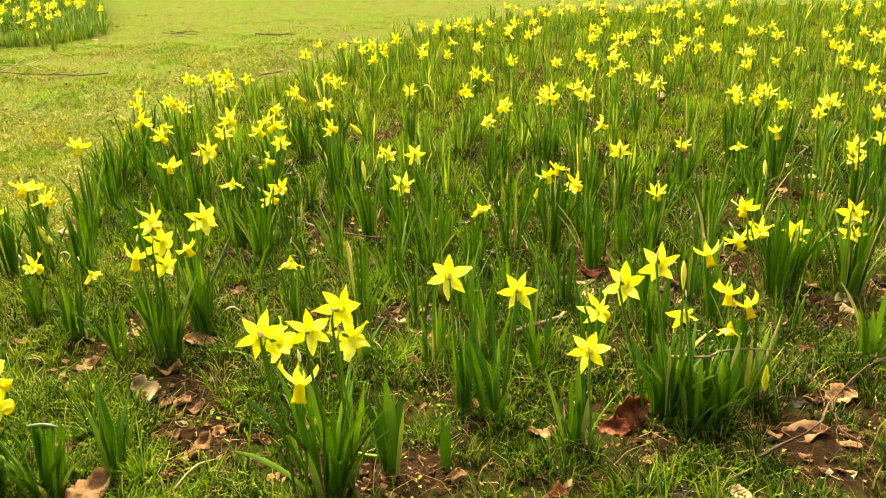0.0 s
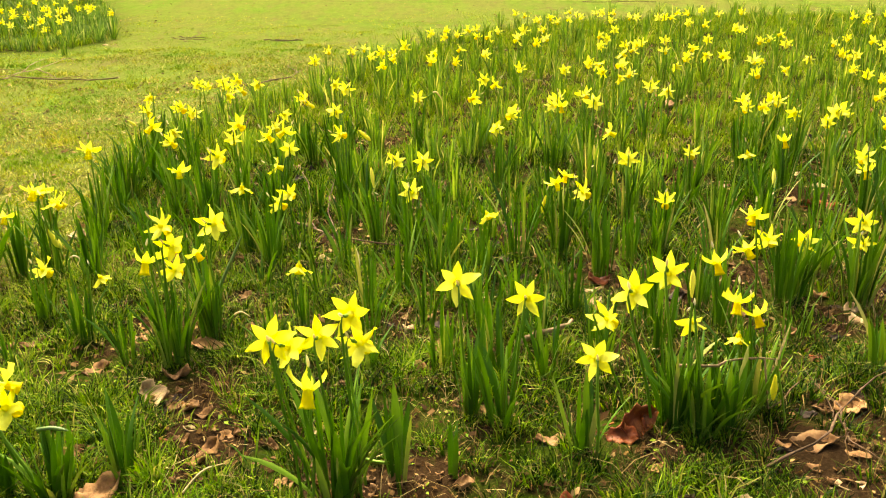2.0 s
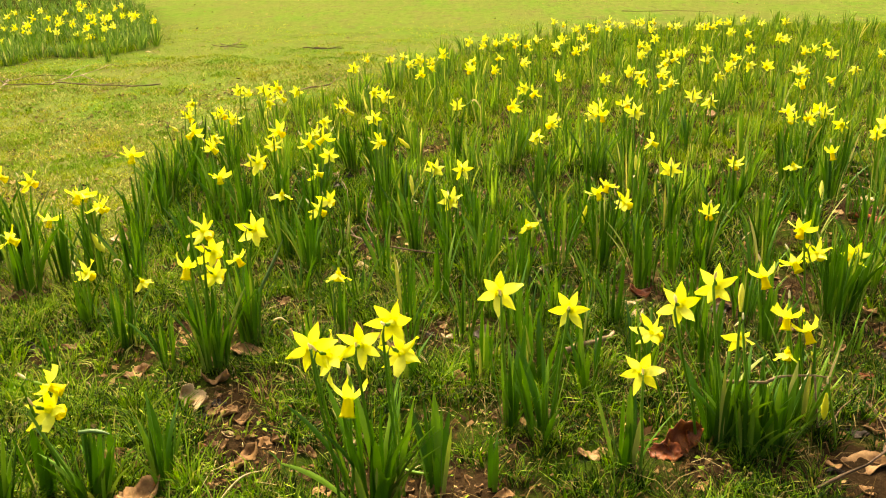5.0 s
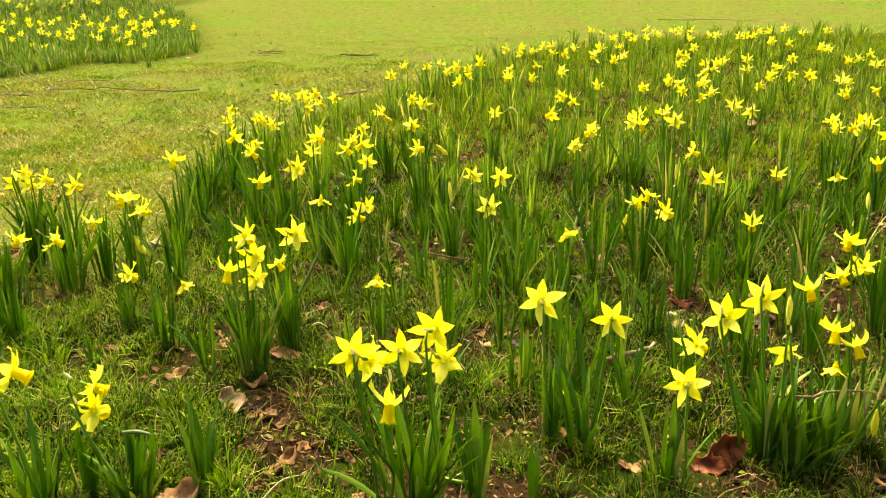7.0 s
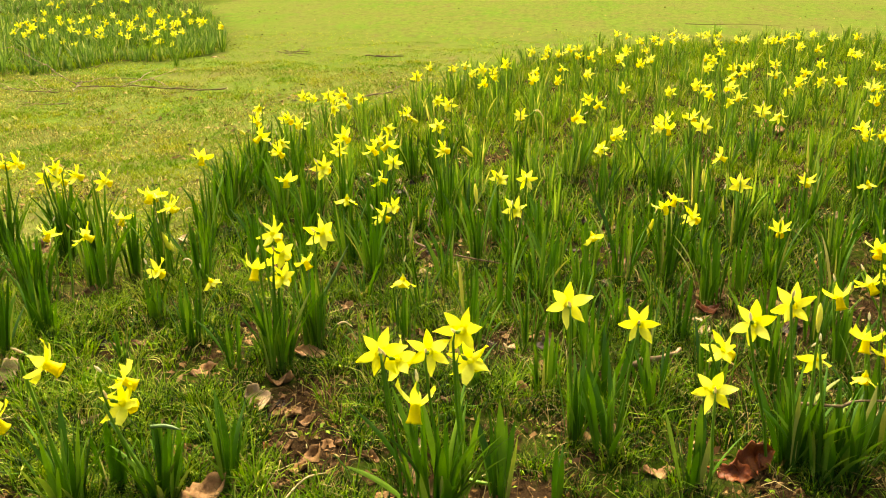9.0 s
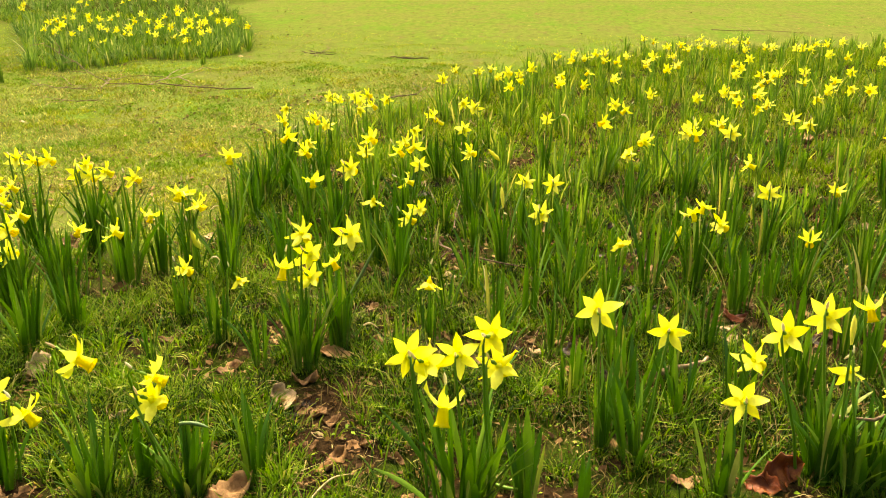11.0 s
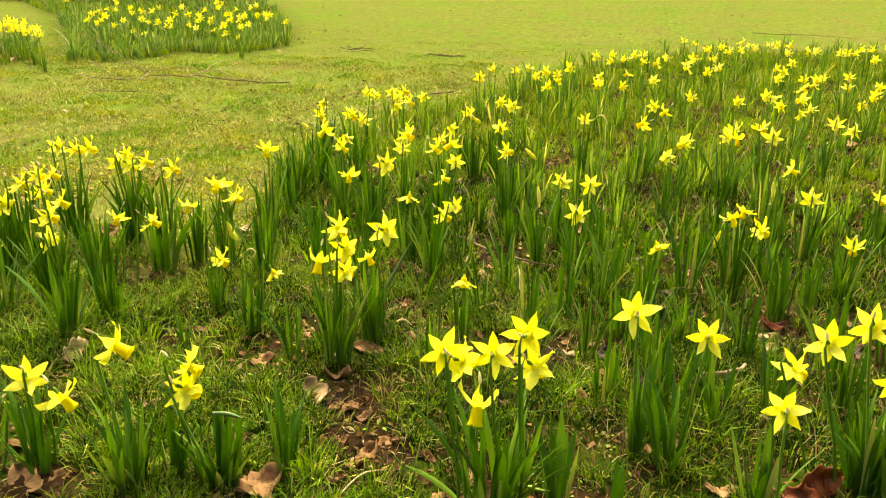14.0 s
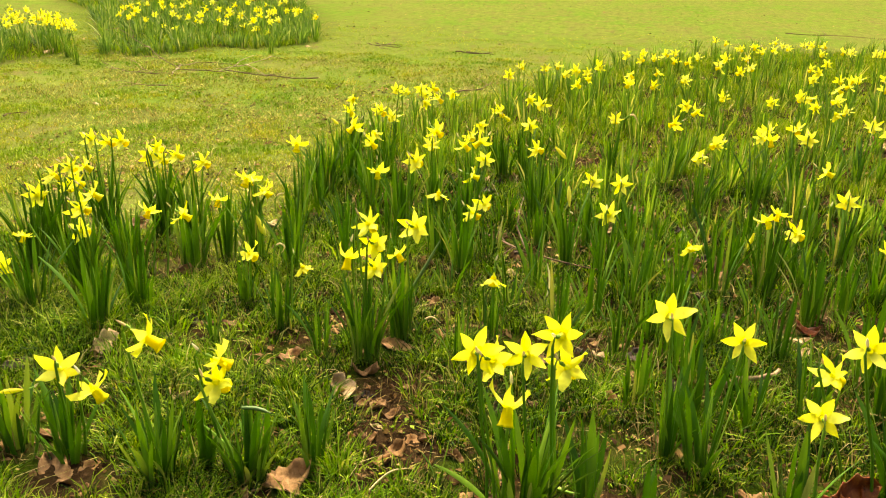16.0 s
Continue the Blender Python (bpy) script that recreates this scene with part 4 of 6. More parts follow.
daffodils(0.656, 6.162, 10, 0.208, (0.003, 0.023, 0.267, 43, 46, 0.93, ""), spread=0.045, fine=False)
daffodils(1.185, 6.248, 7, 0.196, (0.019, 0.003, 0.249, -18, 39, 0.91, ""), spread=0.045, fine=False)
daffodils(1.395, 6.379, 9, 0.223, (0.017, -0.014, 0.256, -14, 20, 0.93, ""), spread=0.045, fine=False)
daffodils(0.788, 6.375, 13, 0.193, (-0.013, 0.02, 0.266, -180, 56, 0.93, ""), spread=0.045, fine=False)
daffodils(3.137, 6.382, 9, 0.233, (0.014, 0.016, 0.25, -36, 28, 0.92, ""), spread=0.045, fine=False)
daffodils(1.032, 6.458, 10, 0.195, (-0.016, -0.016, 0.257, -31, 31, 0.87, ""), spread=0.045, fine=False)
daffodils(1.629, 6.429, 7, 0.181, (-0.034, 0.014, 0.244, 12, 37, 1.01, ""), (0.014, 0.017, 0.243, 24, 37, 1.03, ""), (0.046, -0.083, 0.252, -52, 22, 0.99, ""), spread=0.045, fine=False)
daffodils(-4.939, 6.462, 11, 0.178, (-0.015, 0.013, 0.251, -24, 22, 1.03, ""), spread=0.045, fine=False)
daffodils(1.391, 6.492, 13, 0.189, (0.004, 0.013, 0.243, -43, 60, 0.96, ""), spread=0.045, fine=False)
daffodils(3.329, 6.539, 10, 0.201, (0.02, -0.009, 0.234, 16, 48, 0.9, ""), spread=0.045, fine=False)
daffodils(2.077, 6.562, 10, 0.181, (0.006, 0.012, 0.245, 24, 51, 0.97, ""), spread=0.045, fine=False)
daffodils(0.928, 6.591, 13, 0.233, (0.017, 0.015, 0.231, -122, 26, 0.9, ""), spread=0.045, fine=False)
daffodils(0.606, 6.67, 10, 0.189, (0.007, 0.012, 0.265, -45, 54, 0.87, ""), spread=0.045, fine=False)
daffodils(2.313, 6.7, 12, 0.21, (-0.006, 0.005, 0.24, -1, 44, 1.01, ""), spread=0.045, fine=False)
daffodils(-3.067, 6.758, 12, 0.169, (0.017, -0.015, 0.264, -34, 21, 0.92, ""), spread=0.045, fine=False)
daffodils(1.876, 6.762, 7, 0.227, (-0.058, -0.006, 0.245, -117, 28, 0.93, ""), (0.034, 0.061, 0.237, 50, 35, 1.01, ""), spread=0.045, fine=False)
daffodils(2.022, 6.799, 9, 0.204, (-0.008, -0.002, 0.254, -18, 23, 1.01, ""), spread=0.045, fine=False)
daffodils(-4.162, 6.826, 13, 0.161, (-0.001, -0.003, 0.264, -25, 33, 0.88, ""), spread=0.045, fine=False)
daffodils(1.029, 6.862, 10, 0.22, (-0.051, -0.011, 0.266, 86, 49, 0.93, ""), (0.019, 0.027, 0.237, -1, 38, 0.88, ""), spread=0.045, fine=False)
daffodils(1.217, 6.825, 10, 0.209, (-0.02, 0.057, 0.247, 20, 55, 0.94, ""), (0.013, -0.037, 0.254, 48, 18, 1, ""), spread=0.045, fine=False)
daffodils(1.356, 6.902, 12, 0.191, (-0.013, 0.017, 0.24, 87, 46, 1.03, ""), spread=0.045, fine=False)
daffodils(-4.07, 6.969, 8, 0.193, (-0.011, 0.015, 0.265, -36, 40, 1.02, ""), spread=0.045, fine=False)
daffodils(-5.675, 7.039, 12, 0.162, (-0.07, -0.053, 0.247, 28, 27, 1, ""), (0.053, 0.017, 0.236, 165, 22, 0.92, ""), spread=0.045, fine=False)
daffodils(-4.524, 6.933, 11, 0.176, (0.035, 0.079, 0.239, 11, 53, 0.87, ""), (-0.036, -0.029, 0.244, 36, 55, 0.96, ""), spread=0.045, fine=False)
daffodils(0.582, 7.011, 11, 0.184, (-0.014, 0.004, 0.247, -2, 50, 0.87, ""), spread=0.045, fine=False)
daffodils(-3.869, 7.101, 11, 0.192, (-0.013, 0.021, 0.253, 15, 25, 1.05, ""), spread=0.045, fine=False)
daffodils(-3.41, 7.19, 9, 0.16, (0.001, 0.005, 0.237, -175, 29, 1.01, ""), spread=0.045, fine=False)
daffodils(-3.188, 7.196, 12, 0.172, (0.009, 0.018, 0.243, -1, 44, 0.95, ""), spread=0.045, fine=False)
daffodils(-4.598, 7.228, 9, 0.173, (0.001, 0.01, 0.26, 177, 20, 1.07, ""), spread=0.045, fine=False)
daffodils(-4.255, 7.277, 13, 0.165, (0.005, 0.03, 0.1, 7, 59, 1.05, ""), spread=0.045, fine=False)
daffodils(-3.623, 7.366, 10, 0.188, (0.017, 0.008, 0.262, 2, 57, 0.94, ""), spread=0.045, fine=False)
daffodils(-4.629, 7.469, 9, 0.166, (-0.017, -0.005, 0.15, -61, 39, 0.94, ""), spread=0.045, fine=False)
daffodils(-3.818, 7.499, 10, 0.157, (0.05, -0.022, 0.242, -55, 25, 0.97, ""), (0.01, 0.037, 0.268, -28, 48, 0.99, ""), (-0.019, 0.02, 0.15, -24, 39, 1.03, ""), spread=0.045, fine=False)
daffodils(-3.416, 7.475, 12, 0.184, (0.005, 0.025, 0.1, 28, 31, 0.93, ""), spread=0.045, fine=False)
daffodils(-4.487, 7.508, 9, 0.194, (0.005, 0.002, 0.1, -26, 48, 0.88, ""), spread=0.045, fine=False)
daffodils(-4.867, 7.505, 11, 0.165, (-0.037, 0.034, 0.241, -21, 56, 1.04, ""), (0.017, -0.002, 0.15, -70, 29, 0.94, ""), spread=0.045, fine=False)
daffodils(-4.161, 7.638, 8, 0.188, (-0.065, 0.032, 0.15, -124, 51, 1.07, ""), (0.065, -0.017, 0.263, 39, 17, 1.07, ""), (0.031, -0.06, 0.15, 24, 34, 1, ""), spread=0.045, fine=False)
daffodils(-3.587, 7.645, 11, 0.173, (-0.017, 0.054, 0.1, 15, 31, 0.98, ""), (-0.008, -0.037, 0.1, 41, 20, 0.9, ""), (0.07, -0.064, 0.235, 109, 46, 1.05, ""), spread=0.045, fine=False)
daffodils(-4.947, 7.735, 10, 0.193, (-0.015, -0.001, 0.253, 7, 55, 1.06, ""), spread=0.045, fine=False)
daffodils(-3.037, 7.752, 7, 0.193, (0.001, 0.02, 0.239, 44, 22, 0.92, ""), spread=0.045, fine=False)
daffodils(-4.07, 7.836, 11, 0.164, (0.015, -0.017, 0.252, 116, 55, 1.06, ""), (-0.023, 0.042, 0.15, -142, 15, 0.89, ""), spread=0.045, fine=False)
daffodils(-3.578, 7.794, 10, 0.189, (0.047, 0.047, 0.243, -24, 40, 1.08, ""), (-0.07, -0.007, 0.268, -43, 28, 0.94, ""), spread=0.045, fine=False)
daffodils(-3.33, 7.897, 8, 0.182, (-0.043, -0.015, 0.263, -25, 27, 0.9, ""), (0.076, -0.004, 0.265, -34, 19, 1.05, ""), (-0.019, 0.112, 0.265, 19, 30, 0.91, ""), (0.05, 0.01, 0.247, 27, 18, 1.05, ""), spread=0.045, fine=False)
daffodils(-4.479, 7.902, 7, 0.167, (-0.046, -0.016, 0.15, -37, 55, 1, ""), (0.031, 0.023, 0.15, 12, 26, 1.04, ""), (-0.024, 0.03, 0.257, 26, 50, 1.03, ""), spread=0.045, fine=False)
daffodils(-3.865, 7.929, 8, 0.164, (0.002, 0.005, 0.1, 27, 55, 1.02, ""), spread=0.045, fine=False)
daffodils(-4.696, 8.025, 8, 0.157, (-0.042, -0.066, 0.231, -33, 41, 0.87, ""), (0.011, 0.031, 0.243, -60, 41, 1.05, ""), spread=0.045, fine=False)
daffodils(-3.67, 7.975, 9, 0.155, (-0.044, 0.046, 0.258, -15, 36, 0.96, ""), (-0.085, -0.074, 0.15, 44, 21, 1.04, ""), (0.078, 0.113, 0.24, 0, 16, 1.07, ""), spread=0.045, fine=False)
daffodils(-5.09, 8.052, 13, 0.173, (0.013, 0.024, 0.257, 42, 55, 0.86, ""), spread=0.045, fine=False)
daffodils(-3.977, 8.125, 7, 0.168, (-0.016, 0.027, 0.15, -26, 28, 1, ""), spread=0.045, fine=False)
daffodils(-5.096, 8.266, 11, 0.163, (-0.003, 0.003, 0.234, 3, 31, 0.88, ""), spread=0.045, fine=False)
daffodils(-4.203, 8.297, 9, 0.185, (-0.007, -0.018, 0.15, -144, 48, 0.98, ""), spread=0.045, fine=False)
daffodils(-3.871, 8.518, 11, 0.153, (0.046, -0.043, 0.15, 57, 55, 1.06, ""), (-0.021, 0.051, 0.257, -102, 58, 1, ""), spread=0.045, fine=False)
daffodils(-3.331, 8.511, 11, 0.179, (0.013, -0.019, 0.15, 32, 40, 1.02, ""), spread=0.045, fine=False)
daffodils(-5.081, 8.552, 7, 0.196, (-0.019, 0.003, 0.241, 129, 35, 1.05, ""), spread=0.045, fine=False)
daffodils(-4.246, 8.548, 11, 0.186, (0.005, 0.009, 0.246, 45, 29, 0.96, ""), spread=0.045, fine=False)
daffodils(-4.767, 8.564, 10, 0.167, (-0.015, 0.022, 0.249, 14, 46, 0.91, ""), spread=0.045, fine=False)
daffodils(-4.6, 8.767, 8, 0.187, (-0.009, 0.001, 0.245, -9, 23, 0.99, ""), spread=0.045, fine=False)
daffodils(-3.912, 8.943, 7, 0.171, (0.018, 0.009, 0.258, 33, 15, 0.89, ""), spread=0.045, fine=False)
daffodils(-4.337, 9.094, 7, 0.185, (-0.015, 0.007, 0.235, 178, 26, 1, ""), spread=0.045, fine=False)
daffodils(-3.908, 9.137, 12, 0.155, (0.006, -0.003, 0.266, -3, 16, 0.93, ""), spread=0.045, fine=False)
daffodils(-0.545, 5.184, 20, 0.235, spread=0.045, fine=False)
daffodils(-0.596, 5.27, 20, 0.235, spread=0.045, fine=False)
daffodils(0.612, 7.13, 20, 0.235, spread=0.045, fine=False)
daffodils(0.729, 7.11, 20, 0.235, spread=0.045, fine=False)
daffodils(0.859, 7.089, 20, 0.235, spread=0.045, fine=False)
daffodils(0.988, 7.104, 20, 0.235, spread=0.045, fine=False)
daffodils(1.118, 7.119, 20, 0.235, spread=0.045, fine=False)
daffodils(-0.327, 4.931, 20, 0.235, spread=0.045, fine=False)
daffodils(-0.397, 4.975, 20, 0.235, spread=0.045, fine=False)
daffodils(-1.142, 2.824, 20, 0.235, spread=0.045)

rng = random.Random(91)
for _ in range(26):   # thinly scattered at the back of the far bed
    y = rng.uniform(9.2, 14.5)
    x = -3.9 - 0.48 * (y - 9.2) - rng.uniform(0.0, 2.6)
    daffodils(round(x, 3), round(y, 3), 9, 0.17, *[(rng.uniform(-0.06, 0.06), rng.uniform(-0.06, 0.06), rng.uniform(0.22, 0.27), rng.uniform(-60, 60), rng.uniform(15, 55), rng.uniform(0.85, 1.05), "") for _ in range(rng.randint(1, 3))], spread=0.045, fine=False)

for x, y in ((-5.05, 6.10), (-5.14, 6.35), (-4.85, 6.20), (-4.95, 6.45), (-4.67, 6.18), (-4.40, 5.92), (-4.60, 6.02), (-5.15, 6.60)):   # the crowded clump of the left bed
    daffodils(x, y, 14, 0.19, *[(rng.uniform(-0.09, 0.09), rng.uniform(-0.07, 0.07), rng.uniform(0.20, 0.26), rng.uniform(-60, 60), rng.uniform(15, 55), rng.uniform(0.9, 1.1), "") for _ in range(3)], spread=0.045, fine=False)


# ---- leaf clumps without flowers that fill the beds ----
def fill(poly, box, gap, seed, clear, single, tall=1.0):
    """Clumps in the bed: things of their own where single, else returned as places for the joined mass of leaves."""
    r = random.Random(seed)
    x0, y0, x1, y1 = box
    places = []
    for _ in range(int((x1 - x0) * (y1 - y0) / gap ** 2 * 3)):
        x, y = r.uniform(x0, x1), r.uniform(y0, y1)
        if not inside(x, y, poly) or (tall < 0.9 and math.sin(4.7 * x + 1.3 * y) * math.sin(3.9 * y - 1.1 * x + 2) > 0.4) or abs(x + 0.12 * y) > 0.72 * y + 0.7:
            continue
        if min(((x - a) ** 2 + (y - b) ** 2 for a, b in made_clumps), default=9) < clear ** 2:
            continue
        if single:
            daffodils(round(x, 3), round(y, 3), r.randint(6, 10), r.uniform(0.13, 0.21), spread=0.05)
        else:
            made_clumps.append((x, y))
            places.append((x, y, tall * r.uniform(0.48, 0.95), r.uniform(0, 6.283), r.randrange(len(TUFTS))))
    return places


def leaf_mass(places, mat=None, bushy=1.0):
    """The leaves of far clumps, joined."""
    verts, faces, off = [], [], 0
    shapes = [(np.array([v.co[:] for v in me.vertices]), np.array([p.vertices[:] for p in me.polygons])) for me in TUFTS]
    for x, y, s, a, k in places:
        v, q = shapes[k]
        c, d = math.cos(a) * s * bushy, math.sin(a) * s * bushy
        verts.append(np.stack([x + v[:, 0] * c - v[:, 1] * d, y + v[:, 0] * d + v[:, 1] * c, v[:, 2] * s + float(lift(x, y))], 1))
        faces.append(q + off)
        off += len(v)
    me = mesh_of("daffodil_leaves", np.concatenate(verts).tolist(), np.concatenate(faces).tolist(), mat or LEAVES)
    return tagged(new("daffodil_leaves", me), "mass of green daffodil leaves filling the flower beds", "daffodil leaves", kind="stuff")


fill(MAIN_BED, (-0.30, 1.50, 0.62, 1.7), 0.14, 29, 0.11, True)
fill(MAIN_BED, (-0.42, 1.66, 0.85, 2.0), 0.13, 27, 0.105, True)
fill(MAIN_BED, (-2.2, 2.0, 2.2, 2.75), 0.135, 21, 0.118, True)
leaf_mass(fill(MAIN_BED, (-2.0, 2.75, 3.2, 3.6), 0.13, 26, 0.115, False) + fill(MAIN_BED, (-1.6, 3.6, 5.0, 6.0), 0.155, 22, 0.138, False, 0.92)
          + fill(MAIN_BED, (-0.6, 6.0, 6.5, 8.8), 0.2, 23, 0.18, False, 0.9))
leaf_mass(fill(FAR_BED, (-8.5, 6.0, -2.8, 9.5), 0.13, 24, 0.10, False, 0.82) + fill(FAR_BED, (-12.0, 9.5, -3.5, 15.5), 0.22, 28, 0.17, False, 0.85) + fill(LEFT_BED, (-6.5, 4.9, -4.4, 7.0), 0.13, 25, 0.095, False, 0.85), HAZED_LEAVES, 1.6)


# ---- dead leaves ----
litter_spots = []


def dead_leaf(x, y, length, yaw, mat, label, lobes=0, curl=0.5, tilt=0.0, seed=0, width=0.45, z=0.0):
    """A fallen leaf: pointed oval or lobed blade, cupped and curled, with a raised rib and a stalk."""
    r = random.Random(seed)
    rows, cols = 11, 6
    verts, faces = [], []
    for i in range(rows + 1):
        u = i / rows
        w = width * length * (math.sin(math.pi * u ** 0.85) ** 0.8 + 0.03)
        if lobes:
            w *= 0.66 + 0.42 * abs(math.sin(math.pi * lobes * u + 0.5))
        w *= r.uniform(0.78, 1.15)
        for j in range(cols + 1):
            v = 2 * j / cols - 1
            px, py = (u - 0.5) * length + (0.12 * length * abs(v) if lobes else 0), v * w * r.uniform(0.93, 1.07) + 0.10 * length * math.sin(2.2 * u + seed)
            pz = curl * length * (0.30 * (u - 0.5) ** 2 * 2 + 0.32 * v * v * (0.5 + 0.5 * math.sin(5 * u + seed))) + 0.06 * length * math.sin(9 * u + 4 * v + seed) * curl + r.uniform(-0.018, 0.018) * length - 0.012 * length * (abs(v) < 0.1)
            verts.append((px, py, pz))
    for i in range(rows):
        for j in range(cols):
            a = i * (cols + 1) + j
            faces.append((a, a + 1, a + cols + 2, a + cols + 1))
    n = len(verts)
    for i, (px, pz) in enumerate(((-0.5, 0.0), (-0.72, 0.03))):
        for dy, dz in ((-0.012, 0), (0.012, 0), (0, 0.02)):
            verts.append((px * length, dy * length, (pz + dz) * length))
    for k in range(3):
        faces.append((n + k, n + (k + 1) % 3, n + 3 + (k + 1) % 3, n + 3 + k))
    me = mesh_of("dead_leaf", verts, faces, mat)
    ob = new("dead_leaf", me)
    low = min((Matrix(pose(0, 0, 0, tilt, 0, 0)) @ v.co).z for v in me.vertices)
    ob.matrix_basis = pose(x, y, float(lift(x, y)) - low - 0.004 + z, tilt, 0, yaw)
    if length > 0.022 and z >= 0:
        litter_spots.append((x, y, length * (0.6 if abs(tilt) < 30 else 0.34)))
    mod = ob.modifiers.new("thickness", "SOLIDIFY")
    mod.thickness = 0.0012
    return tagged(ob, label, "dead leaf", "fallen leaves")


TAN = "curled tan dead leaf lying on the grass"
BROWN = "crumpled brown dead leaf on the soil"
dead_leaf(-0.566, 1.715, 0.081, 5, LITTER_TAN, TAN, 0, 0.35, 10, 1, 0.3)
dead_leaf(-0.621, 1.489, 0.076, -20, LITTER_PALE, "pale bleached dead leaf lying on the grass", 3, 0.9, 8, 2, 0.42)
dead_leaf(-0.298, 1.200, 0.042, 25, LITTER_TAN, TAN, 0, 0.5, 5, 3, 0.4)
dead_leaf(-0.795, 1.614, 0.058, 30, LITTER_BROWN, BROWN, 3, 0.7, 5, 4, 0.45)
dead_leaf(-0.079, 1.595, 0.046, -10, LITTER_TAN, TAN, 0, 0.9, 8, 5, 0.4)
dead_leaf(-0.043, 1.591, 0.030, 80, LITTER_BROWN, BROWN, 0, 0.8, 5, 6, 0.4)
dead_leaf(-0.101, 1.780, 0.040, 70, LITTER_PALE, "pale bleached dead leaf lying on the grass", 3, 0.9, 10, 7, 0.4)
dead_leaf(-0.151, 1.214, 0.034, 130, LITTER_BROWN, BROWN, 0, 0.8, 8, 8, 0.35)
dead_leaf(-0.037, 1.233, 0.042, 150, LITTER_TAN, TAN, 0, 0.5, 5, 9, 0.3)
dead_leaf(0.022, 2.777, 0.055, 80, LITTER_TAN, TAN, 3, 0.9, 25, 10, 0.4)
dead_leaf(0.341, 1.355, 0.083, 20, LITTER_RED, "glossy russet dead leaf standing in the grass", 3, 0.5, 66, 11, 0.4)
dead_leaf(0.311, 1.333, 0.061, -25, LITTER_RED, "glossy russet dead leaf standing in the grass", 3, 0.5, 38, 12, 0.4)
dead_leaf(0.364, 1.366, 0.063, 75, LITTER_RED, "glossy russet dead leaf standing in the grass", 3, 0.5, 60, 13, 0.4)
dead_leaf(0.399, 2.069, 0.063, 20, LITTER_RED, "glossy russet dead leaf standing in the grass", 0, 0.9, 20, 14, 0.35)
dead_leaf(0.442, 2.160, 0.051, 70, LITTER_BROWN, BROWN, 0, 0.8, 20, 15, 0.4)
dead_leaf(0.376, 2.024, 0.059, 5, LITTER_PALE, "pale bleached dead leaf lying on the grass", 0, 0.4, 5, 16, 0.2)
dead_leaf(0.667, 1.307, 0.090, -8, LITTER_TAN, TAN, 0, 0.4, 4, 17, 0.3)
dead_leaf(0.782, 1.423, 0.077, 10, LITTER_TAN, TAN, 3, 0.6, 5, 18, 0.4)
dead_leaf(0.730, 1.263, 0.045, 140, LITTER_TAN, TAN, 0, 0.6, 5, 19, 0.3)
dead_leaf(0.805, 1.620, 0.040, 30, LITTER_RED, "glossy russet dead leaf standing in the grass", 0, 0.6, 10, 20, 0.45)
dead_leaf(0.677, 1.179, 0.053, 10, LITTER_PALE, "pale bleached dead leaf lying on the grass", 0, 0.4, 4, 21, 0.28)
dead_leaf(-0.616, 5.30, 0.09, 30, LITTER_DARK, "blackened dead leaf on the soil", 3, 1.2, 25, 80, 0.5)
dead_leaf(-1.209, 1.527, 0.075, 70, LITTER_PALE, "pale tan dead leaf standing on edge in the grass", 3, 0.5, 62, 81, 0.34)
dead_leaf(1.137, 3.892, 0.047, 10, LITTER_DARK, "blackened dead leaf on the soil", 0, 0.8, 10, 22, 0.5)
dead_leaf(1.592, 3.587, 0.055, 40, LITTER_DARK, "blackened dead leaf on the soil", 0, 0.9, 15, 23, 0.5)
dead_leaf(1.11, 4.30, 0.111, 60, LITTER_TAN, TAN, 3, 1.1, 15, 24, 0.5)
dead_leaf(1.346, 2.885, 0.083, -20, LITTER_PALE, "pale bleached dead leaf lying on the grass", 0, 0.4, 5, 25, 0.25)
dead_leaf(1.265, 2.683, 0.105, 5, LITTER_RED, "glossy russet dead leaf standing in the grass", 0, 0.5, 15, 26, 0.22)
dead_leaf(-0.284, 3.219, 0.055, 50, LITTER_RED, "glossy russet dead leaf standing in the grass", 0, 0.9, 40, 27, 0.4)
dead_leaf(-1.183, 2.455, 0.061, 80, LITTER_PALE, "pale bleached dead leaf lying on the grass", 0, 0.5, 15, 28, 0.45)
dead_leaf(-1.040, 2.551, 0.036, 90, LITTER_TAN, TAN, 0, 0.5, 20, 29, 0.3)
dead_leaf(-1.092, 2.582, 0.029, 90, LITTER_BROWN, BROWN, 0, 0.5, 20, 30, 0.4)
dead_leaf(-0.346, 1.306, 0.051, -40, LITTER_BROWN, BROWN, 0, 0.9, 5, 31, 0.2)
dead_leaf(-0.482, 1.792, 0.046, 20, LITTER_TAN, TAN, 3, 0.9, 10, 32, 0.4)
dead_leaf(-0.623, 1.177, 0.066, 70, LITTER_TAN, TAN, 3, 0.5, 4, 33, 0.4)
dead_leaf(-0.583, 1.213, 0.034, 60, LITTER_BROWN, BROWN, 3, 0.9, 10, 34, 0.5)
dead_leaf(-0.802, 1.263, 0.039, 80, LITTER_TAN, TAN, 0, 0.6, 10, 35, 0.4)
dead_leaf(-0.666, 1.276, 0.038, 10, LITTER_TAN, TAN, 0, 0.5, 5, 36, 0.3)
dead_leaf(0.185, 1.130, 0.036, 0, LITTER_RED, "glossy russet dead leaf standing in the grass", 0, 1.4, 0, 37, 0.4)
dead_leaf(0.486, 1.127, 0.049, -30, LITTER_PALE, "pale bleached dead leaf lying on the grass", 0, 0.4, 5, 38, 0.3)
